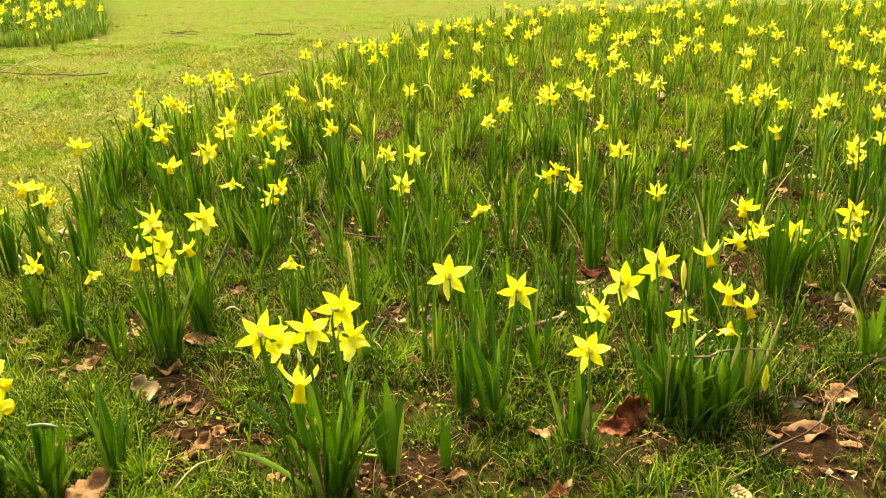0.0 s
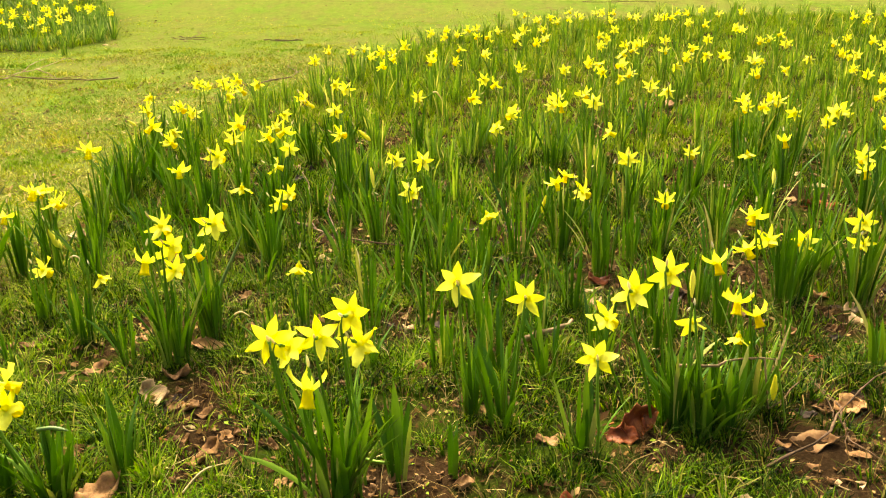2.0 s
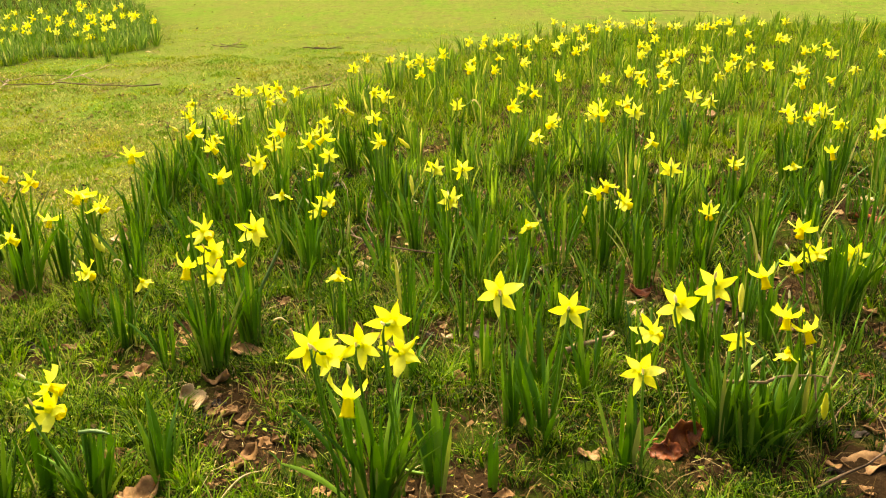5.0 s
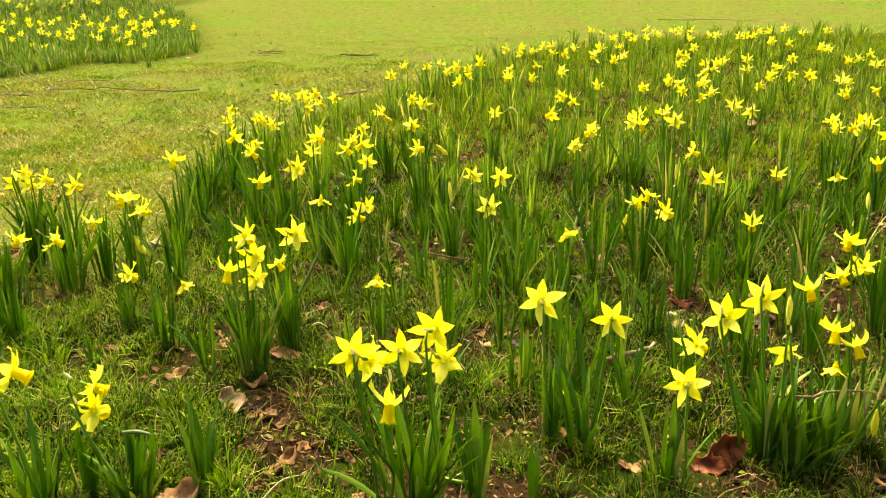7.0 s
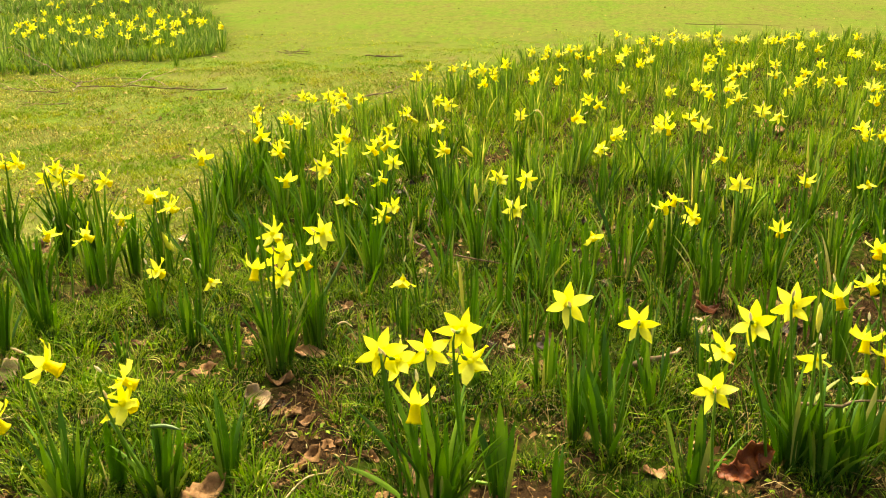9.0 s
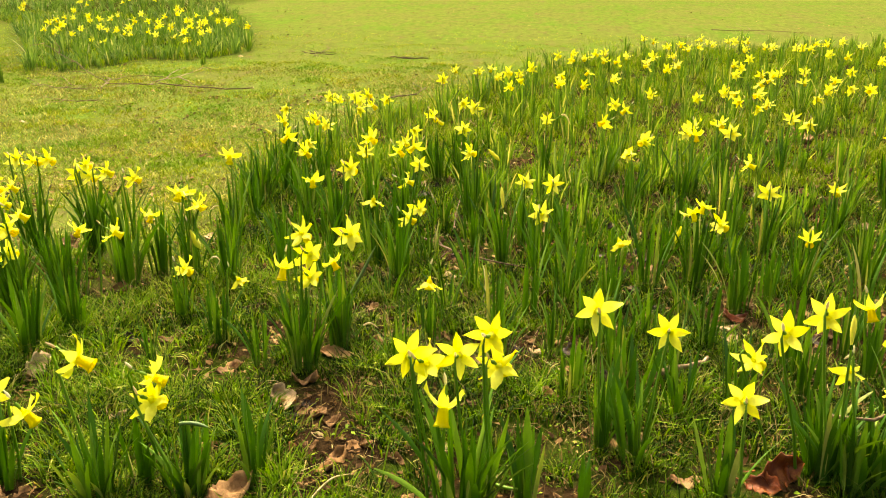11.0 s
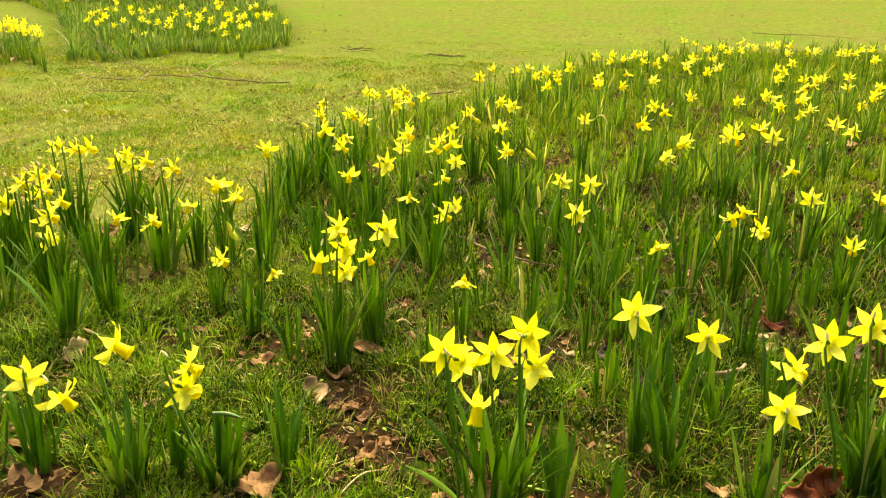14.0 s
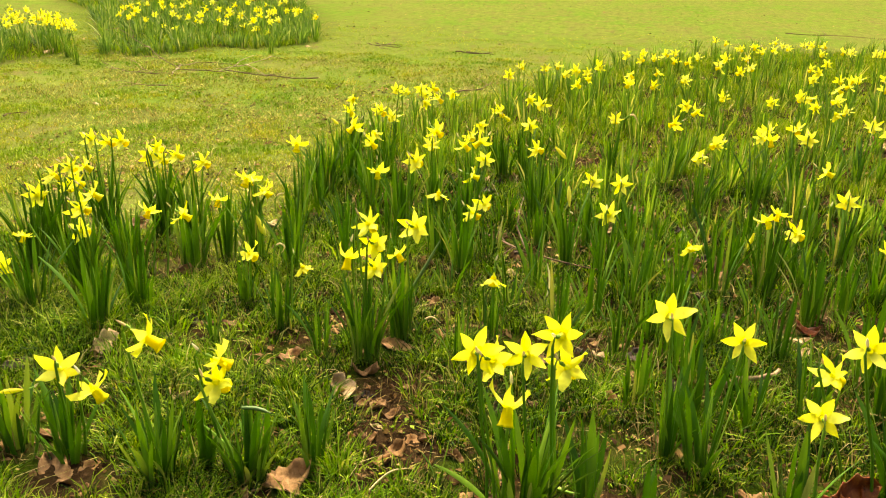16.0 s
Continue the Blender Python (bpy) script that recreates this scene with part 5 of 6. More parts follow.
dead_leaf(0.429, 1.248, 0.030, 40, LITTER_TAN, TAN, 3, 0.7, 5, 39, 0.4)
dead_leaf(-0.523, 1.328, 0.042, 10, LITTER_BROWN, BROWN, 3, 0.9, 5, 40, 0.4)
dead_leaf(-0.461, 1.298, 0.045, 60, LITTER_BROWN, BROWN, 3, 1.0, 5, 41, 0.4)
dead_leaf(-0.434, 1.333, 0.035, 110, LITTER_TAN, TAN, 3, 0.9, 10, 42, 0.4)
dead_leaf(-0.512, 1.365, 0.032, 140, LITTER_PALE, "pale bleached dead leaf lying on the grass", 0, 0.7, 10, 43, 0.3)
dead_leaf(-0.541, 1.319, 0.032, 60, LITTER_RED, "glossy russet dead leaf standing in the grass", 0, 0.8, 20, 44, 0.4)
dead_leaf(-0.173, 1.188, 0.034, 80, LITTER_BROWN, BROWN, 0, 0.8, 10, 45, 0.3)
dead_leaf(-0.098, 1.150, 0.033, 20, LITTER_BROWN, BROWN, 0, 0.8, 5, 46, 0.3)
dead_leaf(-0.981, 1.734, 0.049, 40, LITTER_BROWN, BROWN, 0, 0.6, 5, 47, 0.35)
dead_leaf(0.574, 1.423, 0.044, 70, LITTER_TAN, TAN, 3, 0.8, 10, 48, 0.4)
dead_leaf(0.803, 1.767, 0.040, 20, LITTER_BROWN, BROWN, 0, 0.8, 5, 49, 0.4)
dead_leaf(0.975, 1.804, 0.048, 10, LITTER_PALE, "pale bleached dead leaf lying on the grass", 3, 0.8, 5, 50, 0.4)
dead_leaf(0.957, 1.957, 0.050, 40, LITTER_BROWN, BROWN, 3, 0.8, 5, 51, 0.4)
dead_leaf(0.204, 2.405, 0.064, 20, LITTER_BROWN, BROWN, 3, 0.8, 5, 52, 0.4)
dead_leaf(0.178, 2.539, 0.051, 60, LITTER_DARK, "blackened dead leaf on the soil", 3, 0.8, 5, 53, 0.4)
dead_leaf(0.582, 1.976, 0.056, 10, LITTER_DARK, "blackened dead leaf on the soil", 0, 0.7, 5, 54, 0.4)
dead_leaf(1.494, 2.718, 0.061, 10, LITTER_PALE, "pale bleached dead leaf lying on the grass", 0, 0.5, 5, 55, 0.3)
dead_leaf(-0.269, 4.458, 0.051, 10, LITTER_DARK, "blackened dead leaf on the soil", 0, 0.7, 5, 56, 0.5)
dead_leaf(0.327, 2.046, 0.034, 60, LITTER_BROWN, BROWN, 0, 0.7, 10, 57, 0.4)
dead_leaf(-0.318, 1.717, 0.029, 10, LITTER_BROWN, BROWN, 0, 0.7, 5, 58, 0.4)
dead_leaf(-1.012, 1.100, 0.107, -22, LITTER_TAN, TAN, 0, 0.35, 7, 59, 0.26)
dead_leaf(-0.620, 1.166, 0.082, 50, LITTER_TAN, TAN, 3, 0.8, 12, 60, 0.42)
dead_leaf(-0.584, 1.223, 0.033, 80, LITTER_BROWN, BROWN, 0, 0.7, 15, 61, 0.4)
dead_leaf(-1.234, 1.570, 0.068, 65, LITTER_TAN, TAN, 3, 0.7, 28, 62, 0.45)
dead_leaf(-1.248, 1.986, 0.073, 20, LITTER_BROWN, BROWN, 3, 0.8, 8, 63, 0.4)
dead_leaf(-0.694, 1.320, 0.039, 5, LITTER_TAN, TAN, 0, 0.4, 5, 64, 0.25)
dead_leaf(-0.814, 1.290, 0.025, 80, LITTER_BROWN, BROWN, 0, 0.6, 15, 65, 0.35)
dead_leaf(-0.985, 1.727, 0.052, 20, LITTER_BROWN, BROWN, 0, 0.7, 5, 66, 0.35)
dead_leaf(-1.599, 2.308, 0.061, 70, LITTER_BROWN, BROWN, 3, 0.9, 20, 67, 0.5)
dead_leaf(-1.447, 2.182, 0.033, 40, LITTER_BROWN, BROWN, 0, 0.9, 15, 68, 0.4)
dead_leaf(-1.453, 1.822, 0.090, 0, LITTER_BROWN, BROWN, 3, 0.7, 5, 69, 0.25)
dead_leaf(-2.992, 4.168, 0.038, 20, LITTER_PALE, "pale bleached dead leaf lying on the grass", 0, 0.6, 5, 70, 0.5)
dead_leaf(-4.058, 5.085, 0.045, 20, LITTER_TAN, TAN, 0, 0.6, 5, 71, 0.5)
dead_leaf(-4.938, 7.366, 0.077, 0, LITTER_PALE, "pale bleached dead leaf lying on the grass", 3, 0.8, 15, 72, 0.5)
dead_leaf(-4.640, 6.009, 0.085, 0, LITTER_PALE, "pale bleached dead leaf lying on the grass", 0, 0.8, 10, 73, 0.5)
dead_leaf(-4.128, 7.385, 0.063, 60, LITTER_PALE, "pale bleached dead leaf lying on the grass", 0, 0.8, 20, 74, 0.5)
dead_leaf(-3.939, 7.467, 0.053, 60, LITTER_BROWN, BROWN, 0, 0.8, 20, 75, 0.5)
dead_leaf(-2.948, 7.321, 0.059, 0, LITTER_PALE, "pale bleached dead leaf lying on the grass", 0, 0.5, 5, 76, 0.4)
dead_leaf(-0.579, 1.474, 0.042, -20, LITTER_BROWN, BROWN, 0, 0.4, 3, 77, 0.4)
# broken pieces of dead leaves on the bare patches
rng = random.Random(91)
for a, b, rad in BARE:
    if b > 3.2:
        continue
    for _ in range(3 + int(rad * 45)):
        x, y = a + rng.gauss(0, 1) * rad * 0.75, b + rng.gauss(0, 1) * rad * 0.9
        mat, words = rng.choice(((LITTER_BROWN, BROWN), (LITTER_BROWN, BROWN), (LITTER_TAN, TAN), (LITTER_DARK, "blackened dead leaf on the soil")))
        dead_leaf(round(x, 3), round(y, 3), rng.uniform(0.018, 0.042), rng.uniform(0, 360), mat, words, rng.choice((0, 0, 3)), rng.uniform(0.5, 1.1), rng.uniform(-12, 20), rng.randrange(999), rng.uniform(0.25, 0.5))

r = random.Random(31)
for k in range(150):
    x, y = r.uniform(-1.7, 1.5), r.uniform(0.85, 3.4)
    if inside(x, y, MAIN_BED):
        dead_leaf(x, y, r.uniform(0.025, 0.06), r.uniform(0, 360), r.choice([LITTER_BROWN, LITTER_BROWN, LITTER_TAN, LITTER_DARK, LITTER_PALE]), "small crumpled brown dead leaf on the soil", r.choice([0, 0, 3]), r.uniform(0.3, 1.3), r.uniform(-25, 25), 300 + k, r.uniform(0.25, 0.45))


# ---- twigs and fallen branches ----
def rod(line, w0, w1, mat, name="twig", sides=6):
    verts, faces = [], []
    line = [Vector(p) for p in line]
    last = len(line) - 1
    for i, p in enumerate(line):
        d = (line[min(i + 1, last)] - line[max(i - 1, 0)]).normalized()
        s = d.orthogonal().normalized()
        q = d.cross(s)
        w = (w0 + (w1 - w0) * i / last) * (1 + 0.18 * math.sin(i * 2.4))
        for k in range(sides):
            a = 2 * math.pi * k / sides
            verts.append(p + (s * math.cos(a) + q * math.sin(a)) * w)
    for i in range(last):
        for k in range(sides):
            a, b = i * sides + k, i * sides + (k + 1) % sides
            faces.append((a, b, b + sides, a + sides))
    faces.append(tuple(range(sides))[::-1])
    faces.append(tuple(last * sides + k for k in range(sides)))
    return mesh_of(name, verts, faces, mat)


def bent(a, b, seed, waver=0.03, steps=8, z=None):
    """A crooked line on the ground from a to b; z gives the heights of its ends above the ground."""
    r = random.Random(seed)
    a, b = Vector(a), Vector(b)
    side = Vector((-(b - a).y, (b - a).x)).normalized()
    za, zb = z or (0.0, 0.0)
    out = []
    for i in range(steps + 1):
        u = i / steps
        p = a.lerp(b, u) + side * (waver * math.sin(3.1 * u + seed) * math.sin(math.pi * u) * 2 + r.uniform(-waver, waver) * 0.35 * (0 < i < steps))
        out.append((p.x, p.y, float(lift(p.x, p.y)) + za + (zb - za) * u + 0.006 + r.uniform(0, 0.004)))
    return out


def twig(a, b, width, seed, label, mat=None, shoots=(), z=None, waver=0.03):
    """A thing: one stalk and its side shoots, each from a share of the stalk's length to an end point."""
    thing = new("twig")
    tagged(thing, label, "twig", "fallen twigs")
    line = bent(a, b, seed, waver, z=z)
    part("stalk", rod(line, width, width * 0.45, mat or BARK), thing)
    for k, (share, end, rise) in enumerate(shoots):
        p = line[min(8, int(share * 8))]
        run = bent((p[0], p[1]), end, seed + 17 * k + 5, waver * 0.8, 5)
        run = [(q[0], q[1], q[2] + rise * i / 5) for i, q in enumerate(run)]
        run[0] = p
        part("shoot", rod(run, width * 0.6, width * 0.25, mat or BARK, "shoot", 5), thing)
    return thing


def branch(name, label, stalk, shoots, width, mat):
    """A thing: a crooked stalk and its shoots, each through points (x, y) on the ground or (x, y, height) over it."""
    thing = new(name)
    tagged(thing, label, name, "fallen twigs")
    r = random.Random(len(shoots) * 31 + int(stalk[0][0] * 100))

    def run(points, high):
        out = []
        for k in range(len(points) - 1):
            (ax, ay, *az), (bx, by, *bz) = points[k], points[k + 1]
            az, bz = (az or [0])[0], (bz or [0])[0]
            for u in (0.0, 0.34, 0.68):
                x, y = ax + (bx - ax) * u + r.uniform(-0.008, 0.008), ay + (by - ay) * u + r.uniform(-0.012, 0.012)
                out.append((x, y, float(lift(x, y)) + high + az + (bz - az) * u + r.uniform(0, 0.006)))
        x, y, *z = points[-1]
        out.append((x, y, float(lift(x, y)) + high + (z or [0])[0]))
        return out

    width *= 0.68
    part("stalk", rod(run(stalk, 0.020), width, width * 0.45, mat), thing)
    for s in shoots:
        part("shoot", rod(run(s, 0.024), width * 0.7, width * 0.35, mat, "shoot", 5), thing)
    for k in range(len(stalk)):   # short side twigs
        x, y, *z = stalk[k]
        z = (z or [0])[0]
        a, d = r.uniform(0, 6.28), r.uniform(0.08, 0.22)
        part("shoot", rod(run(((x, y, z), (x + d * math.cos(a), y + 0.7 * d * math.sin(a), z)), 0.026), width * 0.5, width * 0.25, mat, "shoot", 5), thing)
    return thing


twig((-0.500, 2.485), (-0.129, 2.258), 0.0042, 3, "thin crooked brown twig lying in the flower bed", BARK, ((0.3, (-0.548, 2.982), 0.05), (0.5, (-0.418, 2.958), 0.06), (0.4, (-0.473, 2.278), 0), ), (0.02, 0.03), waver=0.02)
twig((0.145, 1.650), (0.282, 1.756), 0.009, 8, "short thick weathered stick among the daffodils", BARK_PALE, (), (0.025, 0.04), waver=0.008)
twig((0.430, 1.388), (0.618, 1.390), 0.0036, 5, "thin pale twig caught up between daffodil stems", BARK_PALE, ((0.95, (0.672, 1.409), 0.06), ), (0.115, 0.12), waver=0.012)
twig((0.537, 1.195), (0.897, 1.471), 0.0027, 11, "long brown twig on bare soil", BARK, ((0.4, (0.738, 1.552), 0.02), (0.55, (0.733, 1.281), 0), ), (0.02, 0.05), waver=0.02)
twig((0.734, 1.528), (0.759, 1.228), 0.003, 14, "thin brown twig crossing bare soil", BARK, ((0.5, (0.680, 1.301), 0), ), waver=0.02)
twig((-0.582, 2.064), (-0.428, 2.019), 0.0026, 15, "thin straw-brown twig in the grass", BARK_PALE, ())
twig((-1.223, 5.209), (-1.000, 5.749), 0.005, 21, "dark twig lying at the lawn's edge", BARK, ((0.55, (-0.963, 5.383), 0.01), (0.8, (-1.102, 5.936), 0.02), ))
twig((-1.569, 7.303), (-1.221, 7.245), 0.006, 22, "dark twig lying on the lawn", BARK, (), waver=0.02)
twig((-2.512, 7.735), (-2.119, 7.509), 0.005, 23, "dry twig lying on the lawn", BARK, ((0.6, (-2.160, 7.216), 0.02), (0.7, (-2.289, 7.949), 0.02), ))
twig((-1.475, 7.280), (-1.244, 7.330), 0.006, 34, "dark twig lying on the lawn", BARK, (), waver=0.02)
twig((-2.446, 7.786), (-2.143, 7.607), 0.005, 36, "dry twig lying on the lawn", BARK, ((0.5, (-2.378, 8.142), 0.02), ))
twig((1.694, 10.719), (2.761, 10.496), 0.004, 37, "long thin branch lying on the far lawn", BARK, ((0.4, (2.102, 11.367), 0.03), ), waver=0.06)
twig((-1.325, 1.790), (-1.212, 1.919), 0.003, 38, "thin brown twig by the daffodils", BARK, (), waver=0.02)
twig((-3.235, 3.726), (-3.196, 3.870), 0.004, 39, "thin twig lying on the lawn", BARK, (), waver=0.02)
branch("branch", "fallen crooked branch with thin forked shoots on the lawn", ((-2.145, 5.443), (-2.296, 5.362), (-2.495, 5.398), (-2.695, 5.380), (-2.863, 5.491), (-2.861, 5.376), (-3.011, 5.378), (-3.185, 5.430), (-3.36, 5.53, 0.05), (-3.552, 5.665, 0.11), (-3.74, 5.79, 0.16), (-3.93, 5.916, 0.21)), (((-2.859, 5.492), (-2.887, 5.694), (-2.855, 5.835), (-2.857, 6.071), (-2.873, 6.356), (-2.758, 6.252)), ((-2.855, 5.835), (-2.700, 5.641), (-2.479, 5.322)), ((-2.887, 5.694), (-2.990, 6.055), (-3.047, 6.365)), ((-3.266, 5.552), (-3.221, 5.632), (-3.214, 5.764), (-3.067, 5.787), (-2.924, 5.808)), ((-3.199, 5.455), (-3.265, 5.615), (-3.388, 5.730)), ((-3.185, 5.430), (-3.114, 5.255), (-3.043, 5.091)), ((-3.74, 5.79, 0.16), (-3.76, 5.83, 0.20), (-3.85, 5.90, 0.27)),), 0.0075, BARK_PALE)
branch("twig", "forked brown twig lying on the lawn", ((-3.169, 5.152), (-3.340, 5.171), (-3.498, 5.255), (-3.661, 5.372), (-3.922, 5.626)), (((-3.329, 5.260), (-3.627, 5.606), (-3.903, 5.914)), ((-3.237, 5.154), (-3.291, 5.274), (-3.214, 5.274)), ((-3.579, 5.313), (-3.601, 5.246), (-3.720, 5.381)),), 0.0055, BARK_PALE)
branch("twig", "small brown twig lying on the lawn", ((-2.864, 4.738), (-2.969, 4.701), (-3.129, 4.761), (-3.262, 4.834)), (((-3.074, 4.733), (-3.118, 4.649), (-3.080, 4.529)),), 0.005, BARK_PALE)


# ---- dry stalks and folded leaves ----
def strap(points, width, mat, name, label, category):
    """A ribbon through the points, folded a little along its middle and narrowing to its end."""
    pts = [Vector(p) for p in points]
    line = []
    for i in range(len(pts) - 1):   # a smooth curve through the points
        p0, p1, p2, p3 = pts[max(i - 1, 0)], pts[i], pts[i + 1], pts[min(i + 2, len(pts) - 1)]
        for k in range(5):
            u = k / 5
            line.append(0.5 * (2 * p1 + (p2 - p0) * u + (2 * p0 - 5 * p1 + 4 * p2 - p3) * u * u + (3 * p1 - p0 - 3 * p2 + p3) * u ** 3))
    line.append(pts[-1])
    verts, faces = [], []
    n = len(line) - 1
    for i, p in enumerate(line):
        d = (line[min(i + 1, n)] - line[max(i - 1, 0)]).normalized()
        s = d.cross(Vector((0.25, -1, 0.3))).normalized()
        q = d.cross(s)
        w = width * 0.5 * min(1, (n - i) / n * 3 + 0.15)
        for v, o in ((-1, 0.25), (0, 0.0), (1, 0.25), (0, -0.12)):
            verts.append(p + s * v * w + q * o * w)
    for i in range(n):
        for k in range(4):
            a, c = i * 4 + k, i * 4 + (k + 1) % 4
            faces.append((a, c, c + 4, a + 4))
    me = mesh_of(name, verts, faces, mat)
    if name == "dry_stalk":   # still green below, dried out towards the tip
        me.materials.append(STEM)
        me.polygons.foreach_set("material_index", [int(f // 4 < 0.52 * n) for f in range(len(faces))])
    return tagged(new(name, me), label, category)


strap(((-0.532, 1.718, -0.008), (-0.516, 1.718, 0.051), (-0.503, 1.718, 0.077), (-0.483, 1.718, 0.088), (-0.464, 1.718, 0.076)), 0.005, PAPER, "dry_stalk", "dry pale daffodil stalk, curled over at the tip", "dry stalk")
strap(((-0.930, 1.839, -0.008), (-0.918, 1.839, 0.106), (-0.918, 1.839, 0.162), (-0.904, 1.839, 0.184), (-0.889, 1.839, 0.176), (-0.900, 1.839, 0.158)), 0.004, PAPER, "dry_stalk", "dry pale daffodil stalk, curled over at the tip", "dry stalk")
strap(((0.633, 1.346, -0.008), (0.616, 1.346, 0.069), (0.598, 1.346, 0.142), (0.603, 1.346, 0.188), (0.610, 1.346, 0.227)), 0.005, PAPER, "dry_stalk", "bleached dry daffodil stalk", "dry stalk")
strap(((-0.619, 1.856, -0.008), (-0.564, 1.856, 0.098), (-0.529, 1.856, 0.164), (-0.497, 1.856, 0.229)), 0.008, PALE_LEAF, "folded_leaf", "pale green daffodil leaf leaning over", "leaf")
strap(((-1.230, 2.574, -0.008), (-1.236, 2.574, 0.049), (-1.220, 2.574, 0.078), (-1.200, 2.574, 0.083)), 0.005, PAPER, "dry_stalk", "dry pale daffodil stalk, curled over at the tip", "dry stalk")
strap(((-0.465, 1.167, 0.010), (-0.451, 1.192, 0.020), (-0.435, 1.213, 0.025), (-0.412, 1.247, 0.012)), 0.004, PAPER, "dry_grass", "long bleached blade of dry grass", "dry grass")
strap(((0.523, 1.381, 0.050), (0.595, 1.464, 0.050), (0.658, 1.564, 0.060)), 0.004, PAPER, "dry_grass", "long bleached blade of dry grass", "dry grass")
strap(((-0.169, 1.247, 0.020), (-0.131, 1.218, 0.030), (-0.087, 1.231, 0.020)), 0.007, STEM, "folded_leaf", "limp green leaf lying on the turf", "leaf")
strap(((-0.681, 1.150, 0.150), (-0.654, 1.147, 0.155), (-0.627, 1.147, 0.150)), 0.007, PALE_LEAF, "folded_leaf", "pale silvery underside of a folded daffodil leaf", "leaf")
strap(((-0.255, 2.081, -0.008), (-0.249, 2.081, 0.045), (-0.251, 2.081, 0.080), (-0.258, 2.081, 0.108)), 0.0045, PAPER_WHITE, "dry_leaf", "bleached dry leaf standing in the bed", "dry leaf")
strap(((0.667, 2.237, -0.008), (0.701, 2.237, 0.078), (0.730, 2.237, 0.117)), 0.004, PAPER, "dry_stalk", "dry pale daffodil stalk, curled over at the tip", "dry stalk")
strap(((-0.120, 3.709, -0.008), (-0.102, 3.709, 0.170), (-0.081, 3.709, 0.200), (-0.057, 3.709, 0.217), (-0.038, 3.709, 0.199), (-0.026, 3.709, 0.173)), 0.008, PAPER, "dry_stalk", "dry pale daffodil stalk, curled over at the tip", "dry stalk")
strap(((-0.340, 3.969, -0.008), (-0.356, 3.969, 0.056), (-0.403, 3.969, 0.098)), 0.008, PAPER, "dry_stalk", "dry pale daffodil stalk, curled over at the tip", "dry stalk")
strap(((1.382, 2.790, -0.008), (1.303, 2.790, 0.064), (1.250, 2.790, 0.085)), 0.006, BARK_PALE, "dry_stalk", "thin bleached stem lying over the bed", "dry stalk")


# ---- grass, joined: more blades than anyone could count ----
def blades(name, x, y, h, w, lean, mat, label, seed, category="grass", aim=None):
    """Blades with two bends each, at the places x, y with heights h and widths w."""
    g = np.random.default_rng(seed)
    n = len(x)
    a = g.uniform(0, 2 * np.pi, n) if aim is None else aim
    ca, sa = np.cos(a), np.sin(a)
    out = lean * h * g.uniform(0.2, 1.0, n)
    face = g.uniform(0, np.pi, n)
    fx, fy = np.cos(face) * w / 2, np.sin(face) * w / 2
    z0 = lift(x, y) - 0.004
    pts = np.empty((n, 5, 3))
    pts[:, 0] = np.stack([x - fx, y - fy, z0], 1)
    pts[:, 1] = np.stack([x + fx, y + fy, z0], 1)
    mx, my, mz = x + ca * out * 0.3, y + sa * out * 0.3, z0 + h * 0.6
    pts[:, 2] = np.stack([mx + fx * 0.8, my + fy * 0.8, mz], 1)
    pts[:, 3] = np.stack([mx - fx * 0.8, my - fy * 0.8, mz], 1)
    pts[:, 4] = np.stack([x + ca * out, y + sa * out, z0 + h * np.sqrt(np.maximum(1 - lean * 0.35 * g.random(n), 0.2))], 1)
    me = bpy.data.meshes.new(name)
    me.vertices.add(n * 5)
    me.vertices.foreach_set("co", pts.ravel().astype(np.float32))
    base = (np.arange(n) * 5)[:, None]
    loops = np.concatenate([base + np.array([[0, 1, 2, 3]]), base + np.array([[3, 2, 4]])], 1).ravel()
    me.loops.add(n * 7)
    me.loops.foreach_set("vertex_index", loops.astype(np.int32))
    me.polygons.add(n * 2)
    starts = (np.arange(n) * 7)[:, None] + np.array([[0, 4]])
    me.polygons.foreach_set("loop_start", starts.ravel().astype(np.int32))
    me.polygons.foreach_set("use_smooth", np.ones(n * 2, bool))
    me.update(calc_edges=True)
    me.validate()
    me.materials.append(mat)
    return tagged(new(name, me), label, category, kind="stuff")


def patchy(x, y, scale, seed):
    """A smooth pattern between 0 and 1 over the plan."""
    g = np.random.default_rng(seed)
    total = np.zeros_like(x)
    for k in range(7):
        ang, ph = g.uniform(0, np.pi), g.uniform(0, 6.28, 2)
        f = scale * g.uniform(0.6, 2.4)
        total += np.sin(f * (x * np.cos(ang) + y * np.sin(ang)) + ph[0]) * np.sin(f * (y * np.cos(ang) - x * np.sin(ang)) + ph[1])
    return np.clip(0.5 + total / 4.0, 0, 1)


def sow(box, per_m2, seed, where, thick=1.0):
    """Random places in the box, within the wedge that can be seen, kept where the chance allows."""
    g = np.random.default_rng(seed)
    x0, y0, x1, y1 = box
    n = int((x1 - x0) * (y1 - y0) * per_m2)
    x, y = g.uniform(x0, x1, n), g.uniform(y0, y1, n)
    keep = (x < 0.62 * y + 0.8) & (x > -0.86 * y - 0.9) | (y < 1.0)
    x, y = x[keep], y[keep]
    chance = where(x, y)
    for a, b, rad in litter_spots:   # little grows through or just in front of a fallen leaf
        chance = np.where(np.hypot(x - a, np.where(y < b, 0.62, 1.1) * (y - b)) < rad, chance * 0.06, chance)
    keep = g.random(len(x)) < chance
    return x[keep], y[keep]


